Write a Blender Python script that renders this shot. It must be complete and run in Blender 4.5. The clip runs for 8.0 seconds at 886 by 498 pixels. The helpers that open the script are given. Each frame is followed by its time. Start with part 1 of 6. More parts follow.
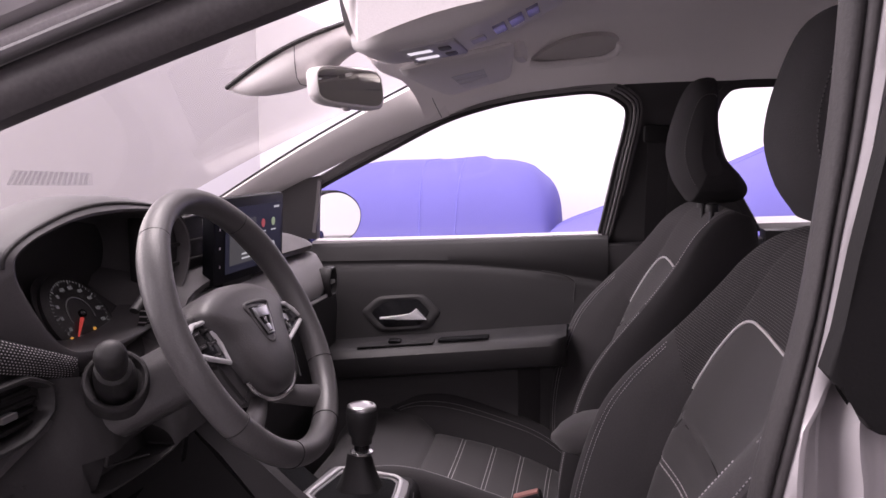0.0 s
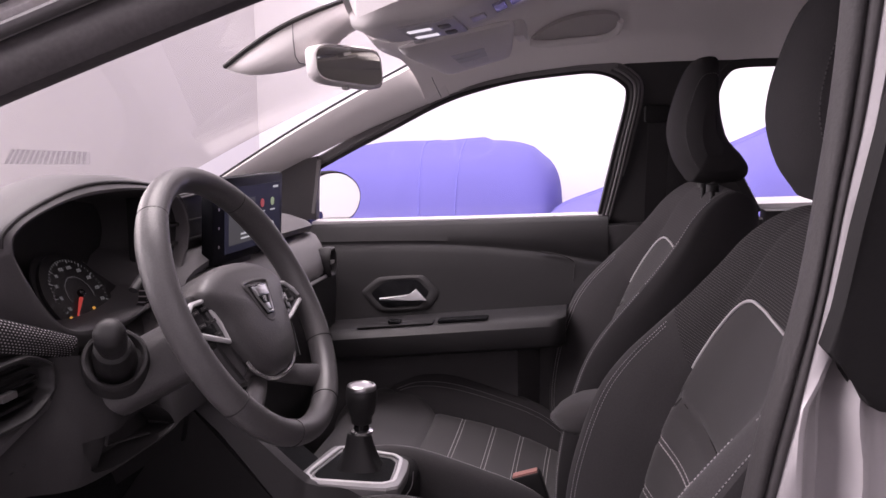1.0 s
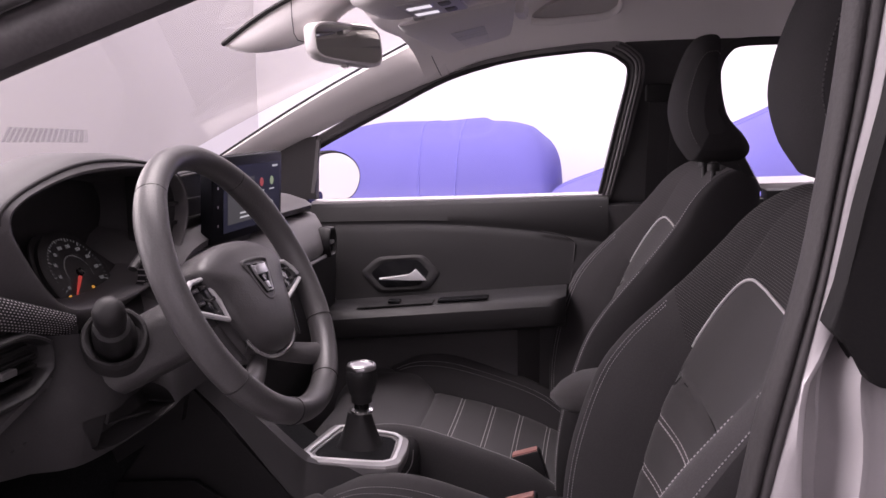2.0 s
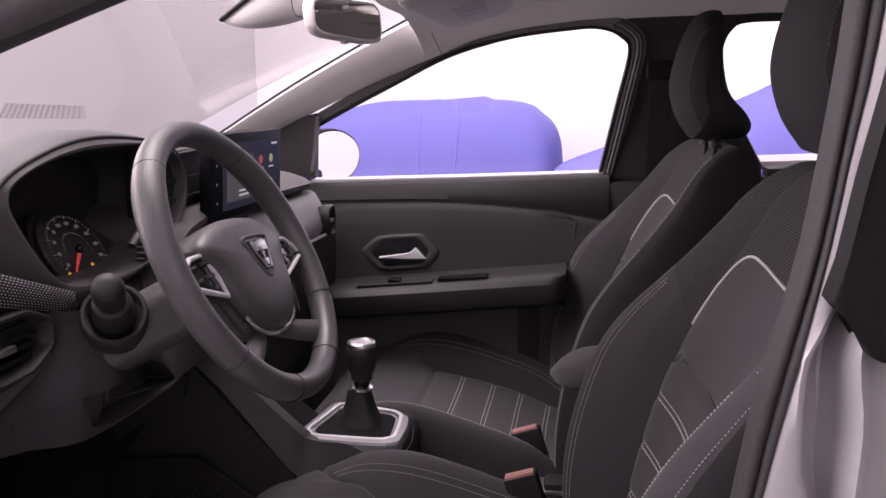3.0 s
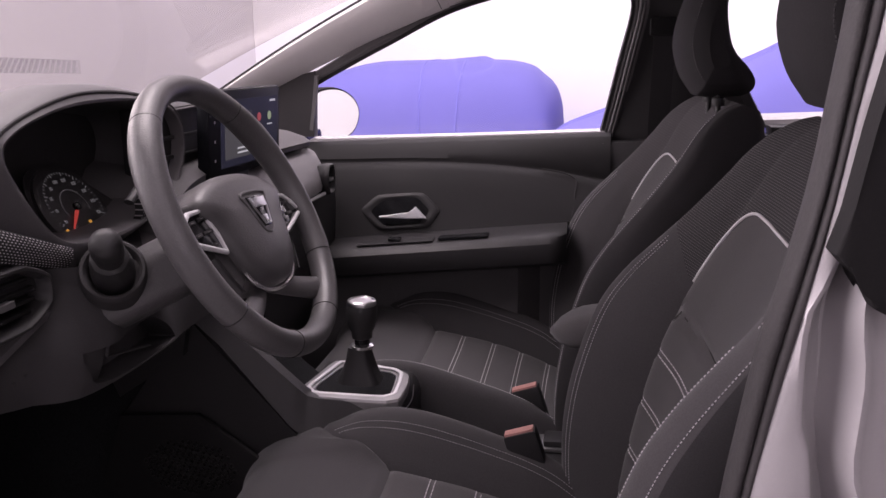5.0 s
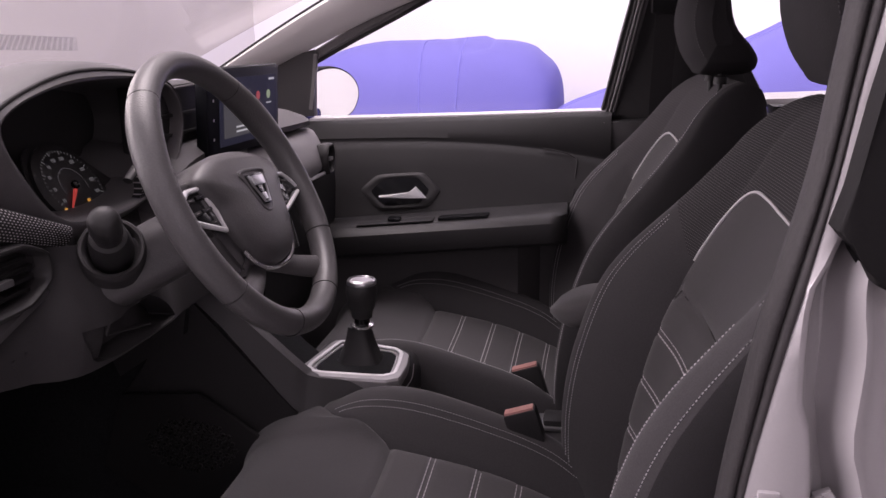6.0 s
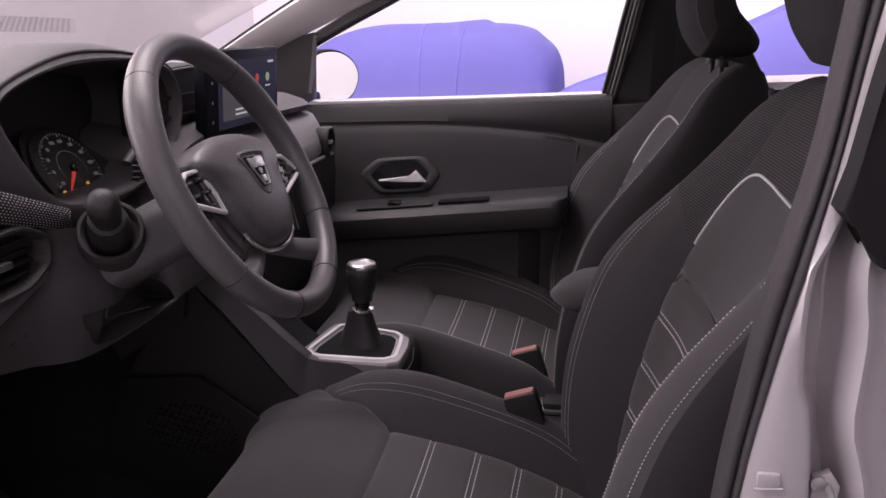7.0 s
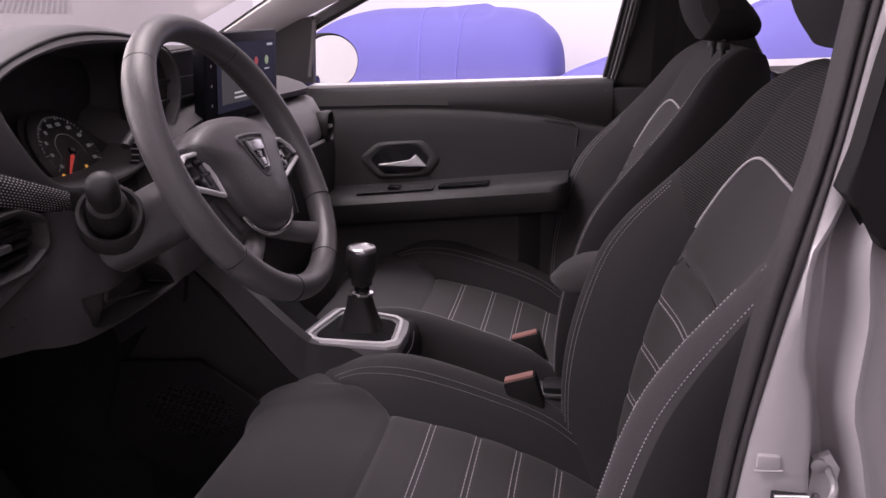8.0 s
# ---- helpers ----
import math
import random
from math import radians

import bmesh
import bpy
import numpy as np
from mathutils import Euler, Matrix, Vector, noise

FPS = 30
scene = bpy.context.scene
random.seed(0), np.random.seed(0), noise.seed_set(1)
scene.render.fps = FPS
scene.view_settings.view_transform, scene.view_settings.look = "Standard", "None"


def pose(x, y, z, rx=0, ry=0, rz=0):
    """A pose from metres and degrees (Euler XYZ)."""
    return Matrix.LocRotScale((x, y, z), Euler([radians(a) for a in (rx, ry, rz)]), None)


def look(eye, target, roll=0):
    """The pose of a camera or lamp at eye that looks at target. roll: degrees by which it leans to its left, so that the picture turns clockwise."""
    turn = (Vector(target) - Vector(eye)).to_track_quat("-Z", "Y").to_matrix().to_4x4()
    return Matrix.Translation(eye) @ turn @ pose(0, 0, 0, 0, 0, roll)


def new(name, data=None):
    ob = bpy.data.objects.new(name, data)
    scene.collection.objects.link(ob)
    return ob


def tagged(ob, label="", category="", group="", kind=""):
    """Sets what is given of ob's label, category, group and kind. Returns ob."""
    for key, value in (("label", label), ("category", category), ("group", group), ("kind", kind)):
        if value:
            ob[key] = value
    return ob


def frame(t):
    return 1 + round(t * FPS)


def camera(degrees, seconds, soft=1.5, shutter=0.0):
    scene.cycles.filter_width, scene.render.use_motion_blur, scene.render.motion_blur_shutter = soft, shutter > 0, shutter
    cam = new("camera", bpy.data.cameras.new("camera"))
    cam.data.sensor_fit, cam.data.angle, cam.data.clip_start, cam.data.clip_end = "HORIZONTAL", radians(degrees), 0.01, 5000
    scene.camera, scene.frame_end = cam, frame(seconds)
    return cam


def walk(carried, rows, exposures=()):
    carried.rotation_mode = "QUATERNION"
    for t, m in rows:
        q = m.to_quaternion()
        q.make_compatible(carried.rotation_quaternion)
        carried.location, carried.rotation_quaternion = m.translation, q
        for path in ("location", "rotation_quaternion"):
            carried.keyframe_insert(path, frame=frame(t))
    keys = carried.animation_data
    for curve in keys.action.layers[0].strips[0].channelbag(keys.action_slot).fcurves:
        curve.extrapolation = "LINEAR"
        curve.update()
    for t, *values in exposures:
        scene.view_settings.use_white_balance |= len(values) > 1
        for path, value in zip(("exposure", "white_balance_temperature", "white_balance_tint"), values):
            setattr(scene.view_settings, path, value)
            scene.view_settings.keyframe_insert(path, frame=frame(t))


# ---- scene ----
# World: x runs to the car's rear, y across the car to the passenger side, z up. The car's middle line is y = 1.37.
cam = camera(55.83, 8.0, soft=1.5)
PATH = [
    (0.0, 0.0001, 0.0000, 1.1754, 83.469, 0.514, 9.514),
    (0.5, -0.0001, 0.0014, 1.1736, 82.906, 0.513, 9.507),
    (1.0, -0.0003, 0.0029, 1.1714, 82.238, 0.512, 9.495),
    (1.5, -0.0006, 0.0044, 1.1693, 81.617, 0.512, 9.492),
    (3.0, -0.0014, 0.0089, 1.1626, 79.598, 0.509, 9.488),
    (3.5, -0.0017, 0.0103, 1.1603, 78.936, 0.507, 9.492),
    (4.0, -0.0020, 0.0118, 1.1580, 78.248, 0.506, 9.496),
    (4.5, -0.0022, 0.0130, 1.1560, 77.670, 0.505, 9.500),
    (6.0, -0.0029, 0.0168, 1.1493, 75.771, 0.501, 9.506),
    (6.5, -0.0031, 0.0178, 1.1476, 75.271, 0.500, 9.509),
    (7.0, -0.0033, 0.0188, 1.1457, 74.756, 0.499, 9.510),
    (7.5, -0.0035, 0.0196, 1.1440, 74.286, 0.498, 9.513),
    (8.0, -0.0037, 0.0206, 1.1422, 73.777, 0.497, 9.513),
]
walk(cam, [(t, pose(*r)) for t, *r in PATH], exposures=[(0.0, 0.70, 6600, 25), (8.0, 0.48, 6600, 26)])

# ---- light: a white photo studio, lit by unseen area lamps added here ----
world = bpy.data.worlds.new("studio_air")
scene.world = world
world.use_nodes = True
world.node_tree.nodes["Background"].inputs[0].default_value = (0.9, 0.9, 1.0, 1)
world.node_tree.nodes["Background"].inputs[1].default_value = 0.09


def soft_lamp(name, eye, target, sx, sy, watts):
    lamp = bpy.data.lights.new(name, "AREA")
    lamp.shape, lamp.size, lamp.size_y, lamp.energy = "RECTANGLE", sx, sy, watts
    lamp.color = (1.0, 0.97, 0.98)
    ob = new(name, lamp)
    ob.matrix_world = look(eye, target)
    return ob


# None of these lamps is seen; each is added to brighten something.
soft_lamp("added_wall_light", (1.5, 7.3, 4.5), (1.5, 9.0, 1.0), 9.0, 0.8, 198)
soft_lamp("added_overhead_light", (-2.8, -0.2, 4.0), (-0.3, 1.6, 0.6), 2.0, 3.0, 165)
# Added low in front, to reach seat backs and roof lining.
soft_lamp("added_cabin_light", (-3.3, 1.7, 1.65), (0.2, 1.6, 1.0), 3.4, 1.9, 130)
soft_lamp("added_overhead_light", (-1.2, 1.9, 4.6), (-0.9, 1.8, 0), 2.2, 2.6, 210)
soft_lamp("added_overhead_light", (0.2, 4.2, 4.6), (0.2, 4.0, 0), 5.0, 1.6, 60)
soft_lamp("added_overhead_light", (0.9, -1.4, 4.6), (0.7, -0.4, 0), 3.0, 1.6, 6)
# Added fill: the unseen south wall bounces it through the open door.
soft_lamp("added_wall_light", (3.2, -4.4, 4.5), (3.2, -6.0, 1.0), 10.0, 0.8, 104)
# Added to lift the dark inside of the instrument hood.
soft_lamp("added_cabin_light", (1.5, -3.0, 2.6), (-0.6, 1.1, 1.0), 1.8, 1.8, 9)
# Added to whiten the rear wall for the wing mirror.
soft_lamp("added_wall_light", (7.2, 2.5, 4.5), (9.0, 2.5, 1.0), 0.8, 8.0, 260)

# ---- materials ----


def mat(name, colour, rough=0.5, metal=0.0, spec=0.3, grain=0.0, scale=400.0, bump=0.0, blotch=0.0, bscale=6.0, sheen=0.0):
    """A surface with fine grain and broad blotches in colour, and a fine relief. Sizes in object space."""
    m = bpy.data.materials.new(name)
    m.use_nodes = True
    nt = m.node_tree
    b = nt.nodes["Principled BSDF"]
    b.inputs["Base Color"].default_value = (*colour, 1)
    b.inputs["Roughness"].default_value = rough
    b.inputs["Metallic"].default_value = metal
    b.inputs["Specular IOR Level"].default_value = spec
    b.inputs["Sheen Weight"].default_value = sheen
    tc = nt.nodes.new("ShaderNodeTexCoord")
    fine = nt.nodes.new("ShaderNodeTexNoise")
    fine.inputs["Scale"].default_value, fine.inputs["Detail"].default_value = scale, 3
    broad = nt.nodes.new("ShaderNodeTexNoise")
    broad.inputs["Scale"].default_value, broad.inputs["Detail"].default_value = bscale, 4
    for n in (fine, broad):
        nt.links.new(tc.outputs["Object"], n.inputs["Vector"])
    if grain or blotch:
        add = nt.nodes.new("ShaderNodeMath")
        add.operation = "MULTIPLY_ADD"
        nt.links.new(fine.outputs["Fac"], add.inputs[0])
        add.inputs[1].default_value = 2 * grain
        mul = nt.nodes.new("ShaderNodeMath")
        mul.operation = "MULTIPLY_ADD"
        nt.links.new(broad.outputs["Fac"], mul.inputs[0])
        mul.inputs[1].default_value, mul.inputs[2].default_value = 2 * blotch, 1 - grain - blotch
        nt.links.new(mul.outputs[0], add.inputs[2])
        mix = nt.nodes.new("ShaderNodeVectorMath")
        mix.operation = "SCALE"
        mix.inputs[0].default_value = colour
        nt.links.new(add.outputs[0], mix.inputs["Scale"])
        nt.links.new(mix.outputs[0], b.inputs["Base Color"])
        rr = nt.nodes.new("ShaderNodeMath")
        rr.operation = "MULTIPLY_ADD"
        nt.links.new(broad.outputs["Fac"], rr.inputs[0])
        rr.inputs[1].default_value, rr.inputs[2].default_value = 0.16, rough - 0.08
        nt.links.new(rr.outputs[0], b.inputs["Roughness"])
    if bump:
        bp = nt.nodes.new("ShaderNodeBump")
        bp.inputs["Strength"].default_value, bp.inputs["Distance"].default_value = bump, 0.0008
        nt.links.new(fine.outputs["Fac"], bp.inputs["Height"])
        nt.links.new(bp.outputs[0], b.inputs["Normal"])
    return m


def weave(name, dark, light, pitch_u, pitch_v, rough=0.85, skew=0.5, depth=0.0012):
    """A woven cloth of raised dots in rows over a dark ground, laid out along the cloth's own UV in metres."""
    m = bpy.data.materials.new(name)
    m.use_nodes = True
    nt = m.node_tree
    b = nt.nodes["Principled BSDF"]
    b.inputs["Roughness"].default_value = rough
    b.inputs["Specular IOR Level"].default_value = 0.1
    uv = nt.nodes.new("ShaderNodeUVMap")
    sep = nt.nodes.new("ShaderNodeSeparateXYZ")
    nt.links.new(uv.outputs[0], sep.inputs[0])

    def op(kind, a, c=None, d=None):
        n = nt.nodes.new("ShaderNodeMath")
        n.operation = kind
        for k, v in enumerate((a, c, d)):
            if v is None:
                continue
            if isinstance(v, (int, float)):
                n.inputs[k].default_value = v
            else:
                nt.links.new(v, n.inputs[k])
        return n.outputs[0]

    v = op("DIVIDE", sep.outputs["Y"], pitch_v)
    row = op("FLOOR", v)
    u = op("ADD", op("DIVIDE", sep.outputs["X"], pitch_u), op("MULTIPLY", row, skew))
    fu, fv = op("SUBTRACT", op("FRACT", u), 0.5), op("SUBTRACT", op("FRACT", v), 0.5)
    d2 = op("ADD", op("MULTIPLY", fu, fu), op("MULTIPLY", op("MULTIPLY", fv, fv), 1.3))
    dot = op("SUBTRACT", 1.0, op("MINIMUM", op("MULTIPLY", d2, 8.5), 1.0))
    mix = nt.nodes.new("ShaderNodeMix")
    mix.data_type = "RGBA"
    mix.inputs["A"].default_value, mix.inputs["B"].default_value = (*dark, 1), (*light, 1)
    nt.links.new(dot, mix.inputs["Factor"])
    nt.links.new(mix.outputs["Result"], b.inputs["Base Color"])
    bp = nt.nodes.new("ShaderNodeBump")
    bp.inputs["Strength"].default_value, bp.inputs["Distance"].default_value = 0.8, depth
    nt.links.new(dot, bp.inputs["Height"])
    nt.links.new(bp.outputs[0], b.inputs["Normal"])
    return m


def glow(name, colour, strength):
    m = bpy.data.materials.new(name)
    m.use_nodes = True
    b = m.node_tree.nodes["Principled BSDF"]
    b.inputs["Base Color"].default_value = (0.01, 0.01, 0.012, 1)
    b.inputs["Roughness"].default_value = 0.45
    b.inputs["Specular IOR Level"].default_value = 0.05
    b.inputs["Emission Color"].default_value = (*colour, 1)
    b.inputs["Emission Strength"].default_value = strength
    return m


def pane_glass(name, tint):
    """Thin glass: it lets light through, a little tinted, with a gloss that grows to grazing angles."""
    m = bpy.data.materials.new(name)
    m.use_nodes = True
    nt = m.node_tree
    nt.nodes.remove(nt.nodes["Principled BSDF"])
    tr, gl, mx, lw, pw, ma = (nt.nodes.new("ShaderNode" + k) for k in ("BsdfTransparent", "BsdfGlossy", "MixShader", "LayerWeight", "Math", "Math"))
    tr.inputs[0].default_value = (*tint, 1)
    gl.inputs["Roughness"].default_value = 0.02
    pw.operation, ma.operation = "POWER", "MULTIPLY_ADD"
    pw.inputs[1].default_value = 5.0
    ma.inputs[1].default_value, ma.inputs[2].default_value = 0.12, 0.02
    nt.links.new(lw.outputs["Facing"], pw.inputs[0])
    nt.links.new(pw.outputs[0], ma.inputs[0])
    nt.links.new(ma.outputs[0], mx.inputs[0])
    nt.links.new(tr.outputs[0], mx.inputs[1])
    nt.links.new(gl.outputs[0], mx.inputs[2])
    nt.links.new(mx.outputs[0], nt.nodes["Material Output"].inputs[0])
    return m


M_CLOTH = mat("seat_cloth", (0.046, 0.0431, 0.0448), 0.85, spec=0.1, grain=0.25, scale=520, bump=0.4, blotch=0.10, bscale=9, sheen=0.15)
M_CLOTH_LIGHT = mat("seat_cloth_panel", (0.050, 0.0466, 0.0480), 0.85, spec=0.1, grain=0.25, scale=520, bump=0.4, blotch=0.10, bscale=9, sheen=0.2)
M_CLOTH_BLACK = mat("seat_side_cloth", (0.027, 0.0252, 0.0264), 0.9, spec=0.1, grain=0.3, scale=900, bump=0.5, blotch=0.1)
M_MESH = weave("dotted_mesh_cloth", (0.030, 0.0284, 0.0294), (0.115, 0.107, 0.111), 0.0046, 0.0032, depth=0.0004)
M_BAND = weave("dotted_band_cloth", (0.025, 0.024, 0.025), (0.42, 0.39, 0.40), 0.0056, 0.0042)
M_PIPING = mat("silver_piping", (0.50, 0.48, 0.49), 0.45, grain=0.1)
M_THREAD = mat("pale_thread", (0.42, 0.40, 0.41), 0.8, grain=0.2)
M_PLASTIC = mat("dash_plastic", (0.072, 0.0675, 0.070), 0.55, grain=0.2, scale=700, bump=0.35, blotch=0.08)
M_PLASTIC_DARK = mat("black_plastic", (0.018, 0.017, 0.0178), 0.5, grain=0.2, scale=700, bump=0.35, blotch=0.1)
M_PLASTIC_GREY = mat("grey_soft_panel", (0.16, 0.152, 0.156), 0.55, grain=0.15, scale=700, bump=0.3, blotch=0.06)
M_GLOSS = mat("gloss_black", (0.008, 0.008, 0.009), 0.12, spec=0.5, blotch=0.1)
M_LEATHER = mat("wheel_leather", (0.062, 0.0585, 0.060), 0.40, spec=0.5, grain=0.2, scale=500, bump=0.5, blotch=0.08)
M_CHROME = mat("satin_chrome", (0.86, 0.85, 0.86), 0.24, metal=1.0, blotch=0.05)
M_SATIN = mat("satin_silver", (0.50, 0.49, 0.50), 0.35, metal=1.0, blotch=0.05)
M_HEADLINER = mat("headliner_felt", (0.84, 0.80, 0.795), 0.95, grain=0.06, scale=800, bump=0.25, blotch=0.04)
M_PILLAR = mat("pillar_trim_plastic", (0.78, 0.745, 0.74), 0.7, grain=0.08, scale=700, bump=0.3, blotch=0.04)
M_BEIGE = mat("roof_console_plastic", (0.78, 0.745, 0.74), 0.6, grain=0.08, scale=700, bump=0.25, blotch=0.05)
M_RUBBER = mat("door_seal_rubber", (0.022, 0.020, 0.021), 0.7, grain=0.3, scale=300, bump=0.4, blotch=0.2)
M_PILLAR_SEAL = mat("pillar_seal_rubber", (0.055, 0.050, 0.0517), 0.6, grain=0.3, scale=200, bump=0.4, blotch=0.25, bscale=14)
M_PAINT = mat("pearl_body_paint", (0.37, 0.35, 0.359), 0.25, metal=0.15, grain=0.03, blotch=0.03)
M_CARPET = mat("floor_carpet", (0.012, 0.012, 0.013), 0.95, spec=0.1, grain=0.6, scale=250, bump=1.0, blotch=0.3)
M_WALL = mat("studio_white_paint", (0.82, 0.80, 0.82), 0.9, grain=0.03, scale=60, bump=0.1, blotch=0.03, bscale=0.6)
M_WALL_GREY = mat("studio_grey_paint", (0.60, 0.58, 0.59), 0.9, grain=0.03, scale=60, bump=0.1, blotch=0.04, bscale=0.6)
M_WALL_DARK = mat("studio_mid_paint", (0.60, 0.585, 0.60), 0.9, grain=0.03, scale=60, bump=0.1, blotch=0.04, bscale=0.6)
M_FLOOR = mat("studio_floor_paint", (0.16, 0.155, 0.158), 0.5, grain=0.05, scale=40, blotch=0.06, bscale=1.2)
M_BLUE = mat("blue_cover_cloth", (0.125, 0.115, 0.36), 0.8, grain=0.06, scale=120, bump=0.2, blotch=0.10, bscale=2.0)
M_BLUE_SEAM = mat("blue_cover_seam", (0.15, 0.14, 0.45), 0.7, grain=0.06, scale=120, blotch=0.1)
M_MIRROR = mat("mirror_glass", (0.88, 0.88, 0.87), 0.02, metal=1.0)
M_DIMMIRROR = mat("tinted_mirror_glass", (0.62, 0.62, 0.58), 0.03, metal=1.0)
# Pale diffuse base stands in for the bright reflections of chrome trim.
M_CHROME_PALE = mat("pale_chrome_sheen", (0.66, 0.65, 0.66), 0.32, metal=0.35, grain=0.05)
# Overhead light on the buttons is put into this paler red.
M_RED = mat("buckle_red", (0.37, 0.18, 0.16), 0.5, grain=0.1, blotch=0.1)
M_NEEDLE = glow("needle_red", (0.85, 0.10, 0.08), 0.26)
M_DIAL = glow("dial_print", (0.80, 0.80, 0.82), 0.052)
M_AMBER = glow("telltale_amber", (0.9, 0.45, 0.08), 0.35)
M_UI = glow("display_blue_grey", (0.010, 0.0105, 0.018), 1.0)
M_UI_GREY = glow("display_grey_card", (0.038, 0.038, 0.040), 1.0)
M_UI_WHITE = glow("display_white", (0.65, 0.68, 0.70), 0.45)
M_UI_RED = glow("display_red_icon", (0.50, 0.10, 0.11), 0.4)
M_UI_GREEN = glow("display_green_icon", (0.38, 0.48, 0.30), 0.4)
M_LAMP = glow("reading_lamp_lens", (0.95, 0.93, 1.0), 0.55)
M_SCREEN_FRAME = mat("screen_frame_navy", (0.005, 0.0052, 0.007), 0.5, spec=0.1, blotch=0.1)
M_LOGO = mat("emblem_chrome", (0.62, 0.62, 0.64), 0.32, metal=1.0)
M_LILAC = mat("lilac_clear_plastic", (0.30, 0.29, 0.42), 0.25, blotch=0.1)
M_BASE = mat("console_plastic", (0.020, 0.0187, 0.0195), 0.5, grain=0.2, scale=700, bump=0.35, blotch=0.08)
M_DOOR = mat("door_panel_plastic", (0.0175, 0.0164, 0.0170), 0.65, spec=0.2, grain=0.2, scale=700, bump=0.35, blotch=0.08)
M_LAMP_PLATE = mat("lamp_plate_plastic", (0.50, 0.475, 0.50), 0.45, grain=0.08, scale=700, bump=0.2, blotch=0.05)
M_HANDLE_BOWL = mat("grab_handle_plastic", (0.50, 0.47, 0.465), 0.6, grain=0.08, scale=700, bump=0.25, blotch=0.05)
M_KNEE = mat("knee_panel_plastic", (0.033, 0.031, 0.0321), 0.5, grain=0.2, scale=700, bump=0.35, blotch=0.08)
M_THREAD_DIM = mat("grey_thread", (0.10, 0.094, 0.097), 0.8, grain=0.2)
M_SHOULDER = weave("fine_mesh_cloth", (0.050, 0.0467, 0.0485), (0.060, 0.0561, 0.0582), 0.0060, 0.0050, depth=0.0003)
M_SEAL_GREY = mat("grey_seal_rubber", (0.42, 0.40, 0.405), 0.5, grain=0.2, scale=300, bump=0.3, blotch=0.2)
M_SEAL_MID = mat("mid_grey_seal_rubber", (0.17, 0.160, 0.163), 0.65, grain=0.2, scale=300, bump=0.3, blotch=0.2)
M_LIP = mat("pillar_lip_rubber", (0.036, 0.0325, 0.0337), 0.65, grain=0.25, scale=200, bump=0.3, blotch=0.2, bscale=14)
M_HEAD = mat("headrest_cloth", (0.028, 0.0262, 0.0274), 0.9, spec=0.1, grain=0.25, scale=520, bump=0.5, blotch=0.10, bscale=9)
M_SIDE_STRIP = mat("spoke_strip_plastic", (0.035, 0.033, 0.034), 0.30, grain=0.1, blotch=0.08)
M_BOLSTER = mat("knee_bolster_plastic", (0.034, 0.0320, 0.0330), 0.65, spec=0.12, grain=0.2, scale=700, bump=0.35, blotch=0.08)
M_FRAME = mat("matt_black_frame", (0.011, 0.0103, 0.0107), 0.8, spec=0.1, grain=0.2, scale=300, bump=0.3, blotch=0.2)
M_LENS = mat("smoky_cover", (0.028, 0.0263, 0.0272), 0.4, spec=0.35, blotch=0.08)
M_GREY_TRIM = mat("satin_grey_trim", (0.30, 0.29, 0.295), 0.42, metal=0.6, grain=0.05, blotch=0.05)
M_LABEL_PRINT = mat("label_print", (0.62, 0.60, 0.60), 0.6, grain=0.1, blotch=0.1)
M_REFLECT_FILM = pane_glass("reflection_film", (0.94, 0.94, 0.945))
M_REFLECT_BAR = pane_glass("reflection_bar", (0.91, 0.91, 0.915))
M_GLASS = pane_glass("side_glass", (0.97, 0.97, 0.97))
M_WINDSCREEN = pane_glass("windscreen_glass", (0.83, 0.82, 0.80))

# ---- helpers of this scene ----


def thing(name, at=(0, 0, 0), label="", category="", group="", kind=""):
    ob = new(name)
    ob.empty_display_size = 0.05
    ob.location = at
    return tagged(ob, label, category, group, kind)


def mesh_of(bm, name, material, angle=40):
    me = bpy.data.meshes.new(name)
    bmesh.ops.recalc_face_normals(bm, faces=bm.faces[:])
    bm.to_mesh(me)
    bm.free()
    me.materials.append(material)
    me.polygons.foreach_set("use_smooth", [True] * len(me.polygons))
    me.set_sharp_from_angle(angle=radians(angle))
    return me


def part(name, bm, material, parent=None, label="", angle=40):
    """One mesh object, in world places, under a thing or a part."""
    ob = new(name, mesh_of(bm, name, material, angle))
    if parent is not None:
        ob.parent = parent
        root, shift = parent, Vector((0, 0, 0))
        while root is not None:
            shift = shift + root.location
            root = root.parent
        ob.location = -shift
    return tagged(ob, label)


def structure(name, bm, material, label, category, angle=40):
    ob = part(name, bm, material, None, label, angle)
    return tagged(ob, category=category, kind="structure")


def box(lo, hi, bevel=0.004, bm=None, m=None, seg=2):
    """A box from corner to corner with rounded edges; m turns it."""
    bm = bm or bmesh.new()
    made = bmesh.ops.create_cube(bm, size=1)["verts"]
    lo, hi = Vector(lo), Vector(hi)
    for v in made:
        v.co = Vector(((v.co.x + 0.5) * (hi.x - lo.x) + lo.x, (v.co.y + 0.5) * (hi.y - lo.y) + lo.y, (v.co.z + 0.5) * (hi.z - lo.z) + lo.z))
    if bevel > 0:
        edges = {e for v in made for e in v.link_edges}
        out = bmesh.ops.bevel(bm, geom=list(edges), offset=bevel, segments=seg, affect="EDGES", profile=0.6)
        made = list({v for f in out["faces"] for v in f.verts} | {v for v in made if v.is_valid})
    if m is not None:
        bmesh.ops.transform(bm, matrix=m, verts=made)
    return bm


